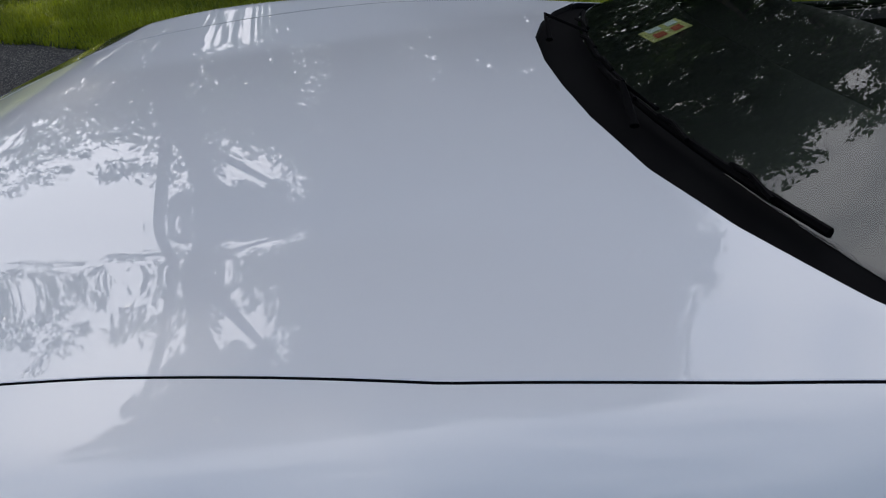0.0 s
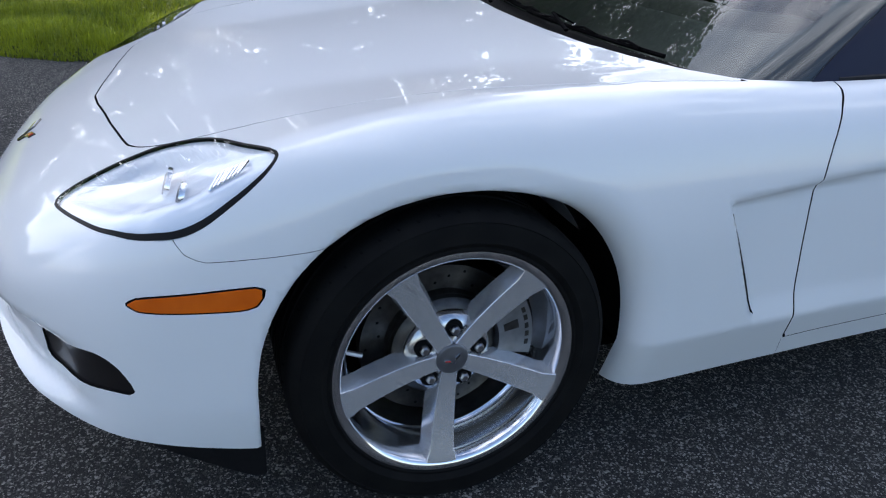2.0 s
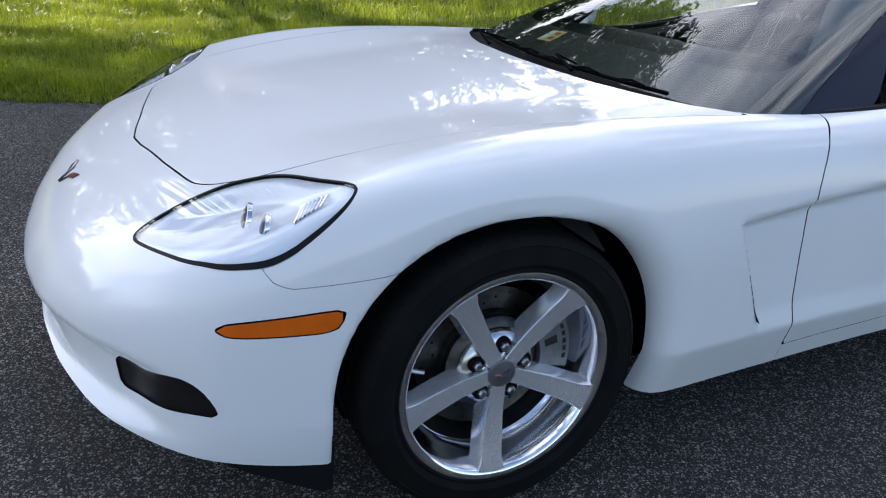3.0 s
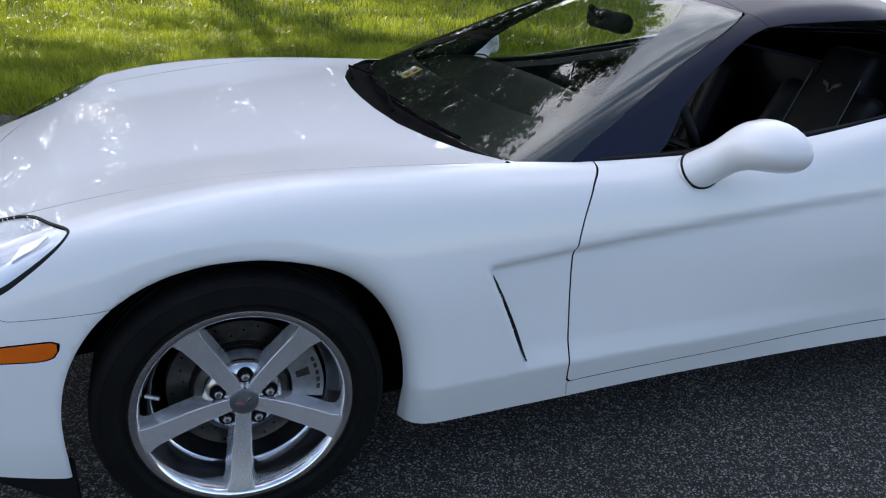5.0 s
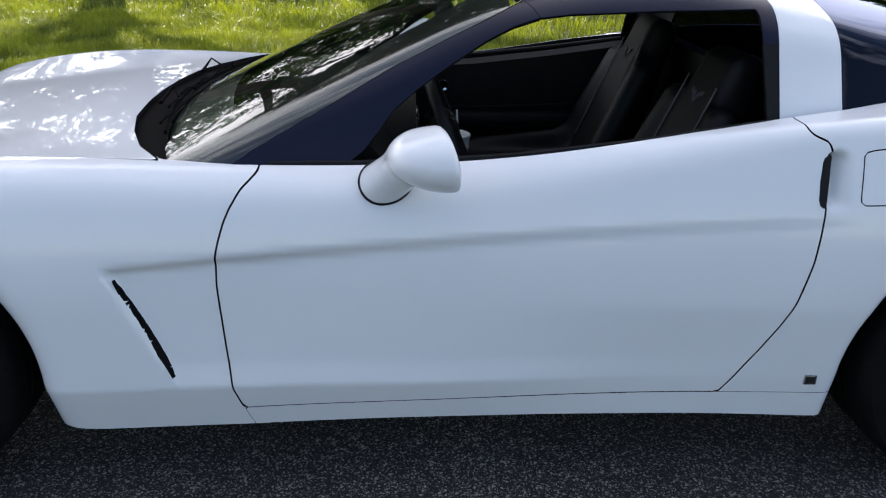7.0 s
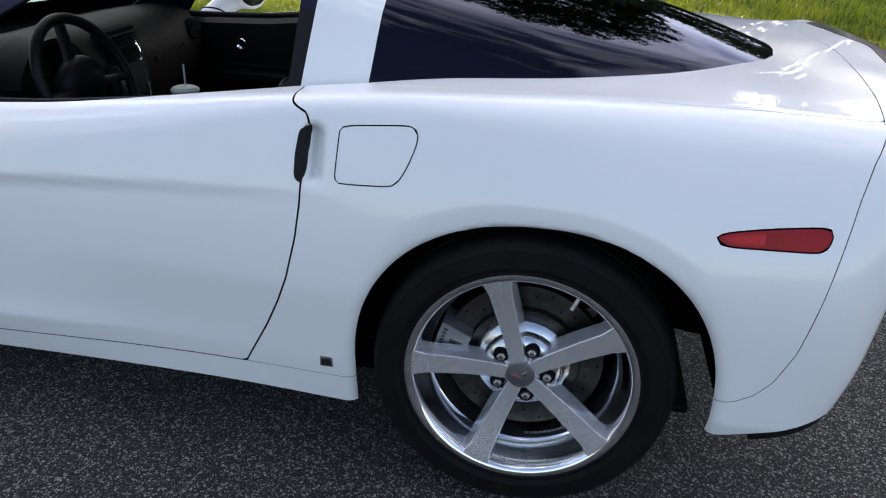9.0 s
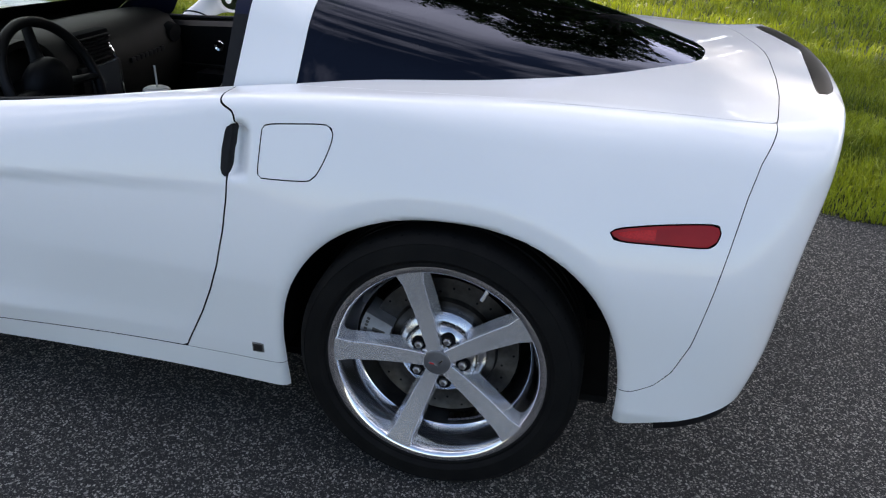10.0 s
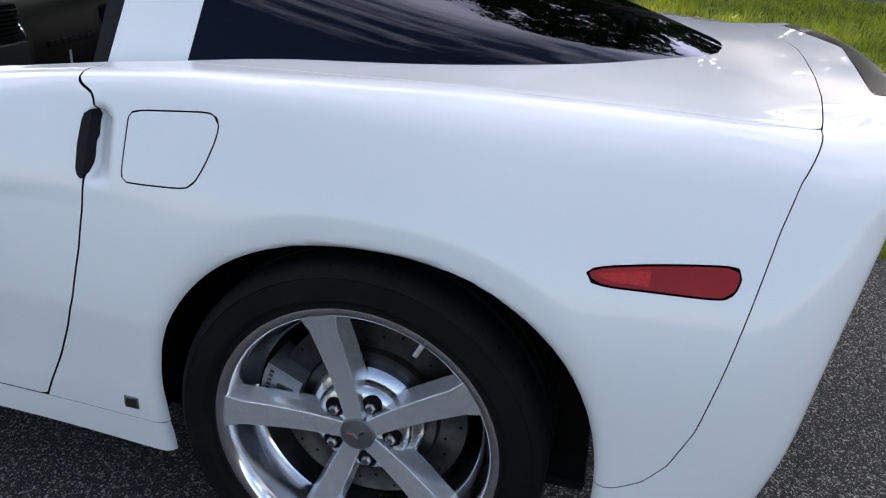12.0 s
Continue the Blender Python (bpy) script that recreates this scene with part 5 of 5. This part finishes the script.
# paper cup in the console
cup = thing("paper_cup", "white paper drink cup with a lid and straw in the console", "cup", at=(1.41, 0.1, 0.526))
cv, cf = lathe([(0.0, 0.0), (0.03, 0.0), (0.034, 0.0), (0.045, 0.12), (0.0, 0.12)], 32)
part("cup_body", solid(np.stack([cv[:, 0], cv[:, 2], -cv[:, 1]], 1), cf), cup_white, cup, "white printed paper cup")
cv, cf = lathe([(0.0, 0.134), (0.036, 0.134), (0.04, 0.13), (0.044, 0.13), (0.048, 0.126), (0.048, 0.119), (0.0, 0.119)], 32)
part("lid", solid(np.stack([cv[:, 0], cv[:, 2], -cv[:, 1]], 1), cf), cup_white, cup, "translucent plastic lid")
part("straw", tube([(0.004, 0, 0.12), (0.0, 0.004, 0.21)], 0.0035, 8), cup_white, cup, "white drinking straw")
for k, (a, z0) in enumerate(((-1.9, 0.04), (-1.5, 0.055), (-1.1, 0.035))):
    r = 0.0385 + 0.0105 * z0 / 0.12 * 0.9
    v = [((r + 0.0012) * math.cos(a + da), (r + 0.0012) * math.sin(a + da), z0 + dz) for da, dz in ((-0.2, 0), (0.2, 0), (0.16, 0.026), (0.0, 0.034), (-0.16, 0.026))]
    part("cup_mark", (np.array(v), [(0, 1, 2, 3, 4)]), cup_red, cup, smooth=False)

# ---- ground, grass and trees ----
def grass_edge(x):
    """The line where the asphalt meets the grass."""
    return 3.06 - 0.4 * x + 0.05 * np.sin(2.3 * x) + 0.03 * np.sin(7.1 * x + 1) + 0.015 * np.sin(19 * x)


ground = mesh_of("ground", [(-220, -220, 0), (220, -220, 0), (220, 220, 0), (-220, 220, 0)], [(0, 1, 2, 3)], asphalt, smooth=False)
tagged(new("ground", ground), label="dark worn asphalt with pale stones", category="ground", kind="structure")
v, f = [], []
cols = np.r_[-200, -90, -40, -20, np.arange(-10, 14, 0.15), 20, 40, 90, 200]
rows_ = np.array([0, 0.06, 0.3, 0.8, 1.6, 3, 6, 12, 30, 90, 220])
for x in cols:
    for r in rows_:
        y = float(grass_edge(np.array(np.clip(x, -12, 16))) - 0.4 * (x - np.clip(x, -12, 16))) + r
        z = 0.008 + 0.035 * min(r / 0.3, 1) + 0.02 * r * (r < 12) + 0.24 * (r >= 12)
        v.append((x, y, z))
k = len(rows_)
for i in range(len(cols) - 1):
    for j in range(k - 1):
        f.append((i * k + j, (i + 1) * k + j, (i + 1) * k + j + 1, i * k + j + 1))
tagged(new("lawn", mesh_of("lawn", v, f, turf)), label="green lawn beside the asphalt", category="lawn", kind="structure")

rng = np.random.default_rng(5)


def blades(count, x0, x1, r0, r1, tall, wide):
    """Grass blades: two triangles and a tip each, in tufts."""
    x = rng.uniform(x0, x1, count)
    r = r0 + (r1 - r0) * rng.uniform(0, 1, count) ** 1.3
    tuft = np.sin(x * 5.3 + 2 * np.sin(r * 3.1)) * np.sin(r * 4.7 + 1.7 * np.sin(x * 2.2))
    x = x + 0.05 * rng.normal(size=count)
    y = grass_edge(x) + r - 0.03
    z = 0.01 + 0.035 * np.minimum(r / 0.3, 1) + 0.02 * r - 0.01
    h = tall * (0.6 + 0.35 * tuft + 0.5 * rng.uniform(0, 1, count)) * np.clip(0.35 + r / 0.4, 0.35, 1)
    h = np.maximum(h, 0.03)
    a, lean = rng.uniform(0, 2 * np.pi, count), rng.uniform(0.1, 0.9, count) * h
    la = rng.uniform(0, 2 * np.pi, count)
    w = wide * rng.uniform(0.6, 1.4, count)
    dx, dy = np.cos(a) * w / 2, np.sin(a) * w / 2
    lx, ly = np.cos(la) * lean, np.sin(la) * lean
    p = np.zeros((count, 5, 3))
    p[:, 0] = np.stack([x - dx, y - dy, z], 1)
    p[:, 1] = np.stack([x + dx, y + dy, z], 1)
    p[:, 2] = np.stack([x + dx * 0.8 + lx * 0.3, y + dy * 0.8 + ly * 0.3, z + h * 0.6], 1)
    p[:, 3] = np.stack([x - dx * 0.8 + lx * 0.3, y - dy * 0.8 + ly * 0.3, z + h * 0.6], 1)
    p[:, 4] = np.stack([x + lx, y + ly, z + h * (1 - 0.3 * lean / h)], 1)
    base = np.arange(count)[:, None] * 5
    quads = (base + np.array([0, 1, 2, 3])).tolist()
    tris = (base + np.array([3, 2, 4])).tolist()
    return p.reshape(-1, 3), quads + tris


def sheet(name, v, f, material):
    me = bpy.data.meshes.new(name)
    me.from_pydata(v.tolist(), [], f)
    me.materials.append(material)
    me.update()
    return new(name, me)


v1, f1 = blades(190000, -5.5, 9.0, 0.0, 3.8, 0.13, 0.0055)
v2, f2 = blades(70000, -8.0, 11.0, 3.2, 11.0, 0.15, 0.013)
v3, f3 = blades(9000, -5.5, 9.0, 0.0, 0.5, 0.12, 0.006)
allv = np.concatenate([v1, v2, v3])
allf = f1 + [[i + len(v1) for i in q] for q in f2] + [[i + len(v1) + len(v2) for i in q] for q in f3]
tagged(sheet("grass", allv, allf, blade_green), label="tufted sunlit green grass blades", category="grass", kind="stuff")


def tree(at, height, spread, seed, clumps, leaves, bare):
    """A broadleaf tree: tapered trunk, limbs and a loose crown of small leaves."""
    r = np.random.default_rng(seed)
    root = thing("tree", "tall broadleaf tree with a loose green crown", "tree", "trees beyond the lawn", at)
    trunk = bend([(0, 0, -0.2), (0.1 * r.normal(), 0.1 * r.normal(), height * 0.3), (0.3 * r.normal(), 0.3 * r.normal(), height * 0.62), (0.4 * r.normal(), 0.4 * r.normal(), height * 0.9)], 14)
    part("trunk", tube(trunk, list(np.linspace(0.028 * height, 0.004 * height, 14)), 10), bark, root, "grey-brown trunk")
    centres = []
    for _ in range(clumps):
        u = r.uniform(bare, 1.0) if r.uniform() < 0.88 else r.uniform(0.25, 1.0)
        ang = r.uniform(0, 2 * np.pi)
        reach = spread * (0.3 + 0.7 * math.sin(math.pi * min(max(u - bare, 0.02) / (1.08 - bare), 1)) ** 0.7) * r.uniform(0.35, 1.0)
        centres.append((reach * math.cos(ang), reach * math.sin(ang), height * u))
    for c in centres[:9]:
        s = max(0.15, c[2] / height - 0.22)
        q = trunk[int(13 * min(s, 0.95))]
        part("limb", tube(bend([q, ((q[0] + c[0]) / 2, (q[1] + c[1]) / 2, (q[2] + c[2]) / 2 + 0.2), c], 8), list(np.linspace(0.01 * height, 0.002 * height, 8)), 7), bark, root)
    n = clumps * leaves
    cen = np.repeat(np.array(centres), leaves, 0)
    d = r.normal(size=(n, 3))
    d = d / np.linalg.norm(d, axis=1, keepdims=True) * (r.uniform(0, 1, n) ** 0.5)[:, None] * np.repeat(r.uniform(0.25, 0.8, clumps), leaves)[:, None]
    c = cen + d * np.array([1, 1, 0.6])
    a, b = r.normal(size=(n, 3)), r.normal(size=(n, 3))
    a = a / np.linalg.norm(a, axis=1, keepdims=True)
    b = np.cross(a, b)
    b = b / np.linalg.norm(b, axis=1, keepdims=True)
    s = r.uniform(0.06, 0.13, n)[:, None]
    p = np.stack([c - a * s, c + b * s * 0.5, c + a * s, c - b * s * 0.5], 1).reshape(-1, 3)
    me = bpy.data.meshes.new("crown")
    me.from_pydata(p.tolist(), [], (np.arange(n)[:, None] * 4 + np.arange(4)).tolist())
    me.materials.append(leaf_green)
    crown = new("crown", me)
    crown.parent = root
    tagged(crown, label="loose green leaf crown")
    return root


tree((-4.6, 13.6, 0.2), 13.8, 4.2, 1, 400, 110, 0.5)
tree((-1.0, 14.6, 0.2), 14.2, 4.3, 2, 450, 110, 0.5)
tree((4.4, 15.4, 0.2), 15.2, 4.0, 3, 560, 110, 0.42)
tree((-14.5, 27.0, 0.2), 9.0, 4.0, 4, 120, 90, 0.25)
tree((14.5, 24.0, 0.2), 9.0, 4.0, 5, 120, 90, 0.25)


def woods(seed, clumps, leaves, a0, a1, near, deep, high, leaf, ragged=False):
    """An unseen far belt of trees round the lawn, added to darken low reflections; one ragged mass of leaves."""
    r = np.random.default_rng(seed)
    ang = np.radians((a0 + a1) / 2 + (a1 - a0) / 2 * np.clip(r.normal(0, 0.55, clumps), -1.3, 1.3)) if ragged else np.radians(r.uniform(a0, a1, clumps))
    far = r.uniform(near, near + deep, clumps)
    top = high + 1.4 * np.sin(ang * 9) + 1.2 * np.sin(ang * 23 + 1)
    if ragged:
        top = top * np.exp(-0.5 * (np.degrees(ang) - (a0 + a1) / 2) ** 2 / (0.42 * (a1 - a0)) ** 2)
    z = 0.5 + (top - 0.5) * r.uniform(0, 1, clumps) ** 0.8
    cen = np.stack([far * np.cos(ang), far * np.sin(ang), z], 1)
    n = clumps * leaves
    d = r.normal(size=(n, 3))
    d = d / np.linalg.norm(d, axis=1, keepdims=True) * (r.uniform(0, 1, n) ** 0.4 * 1.5)[:, None]
    c = np.repeat(cen, leaves, 0) + d * np.array([1, 1, 0.7])
    a, b = r.normal(size=(n, 3)), r.normal(size=(n, 3))
    a = a / np.linalg.norm(a, axis=1, keepdims=True)
    b = np.cross(a, b)
    b = b / np.linalg.norm(b, axis=1, keepdims=True)
    s = r.uniform(leaf, 2 * leaf, n)[:, None]
    p = np.stack([c - a * s, c + b * s * 0.6, c + a * s, c - b * s * 0.6], 1).reshape(-1, 3)
    return p, (np.arange(n)[:, None] * 4 + np.arange(4)).tolist()


v, f = woods(8, 950, 70, 58, 116, 30, 6, 16.5, 0.13, True)
tagged(sheet("woods", v, f, leaf_green), label="unseen far belt of dense green trees, added to fill reflections", category="woods", kind="stuff")
v, f = woods(9, 1500, 60, 20, 160, 34, 4.0, 4.5, 0.16)
tagged(sheet("shrubs", v, f, leaf_green), label="unseen dense green understorey behind the lawn, added to fill reflections", category="shrubs", kind="stuff")
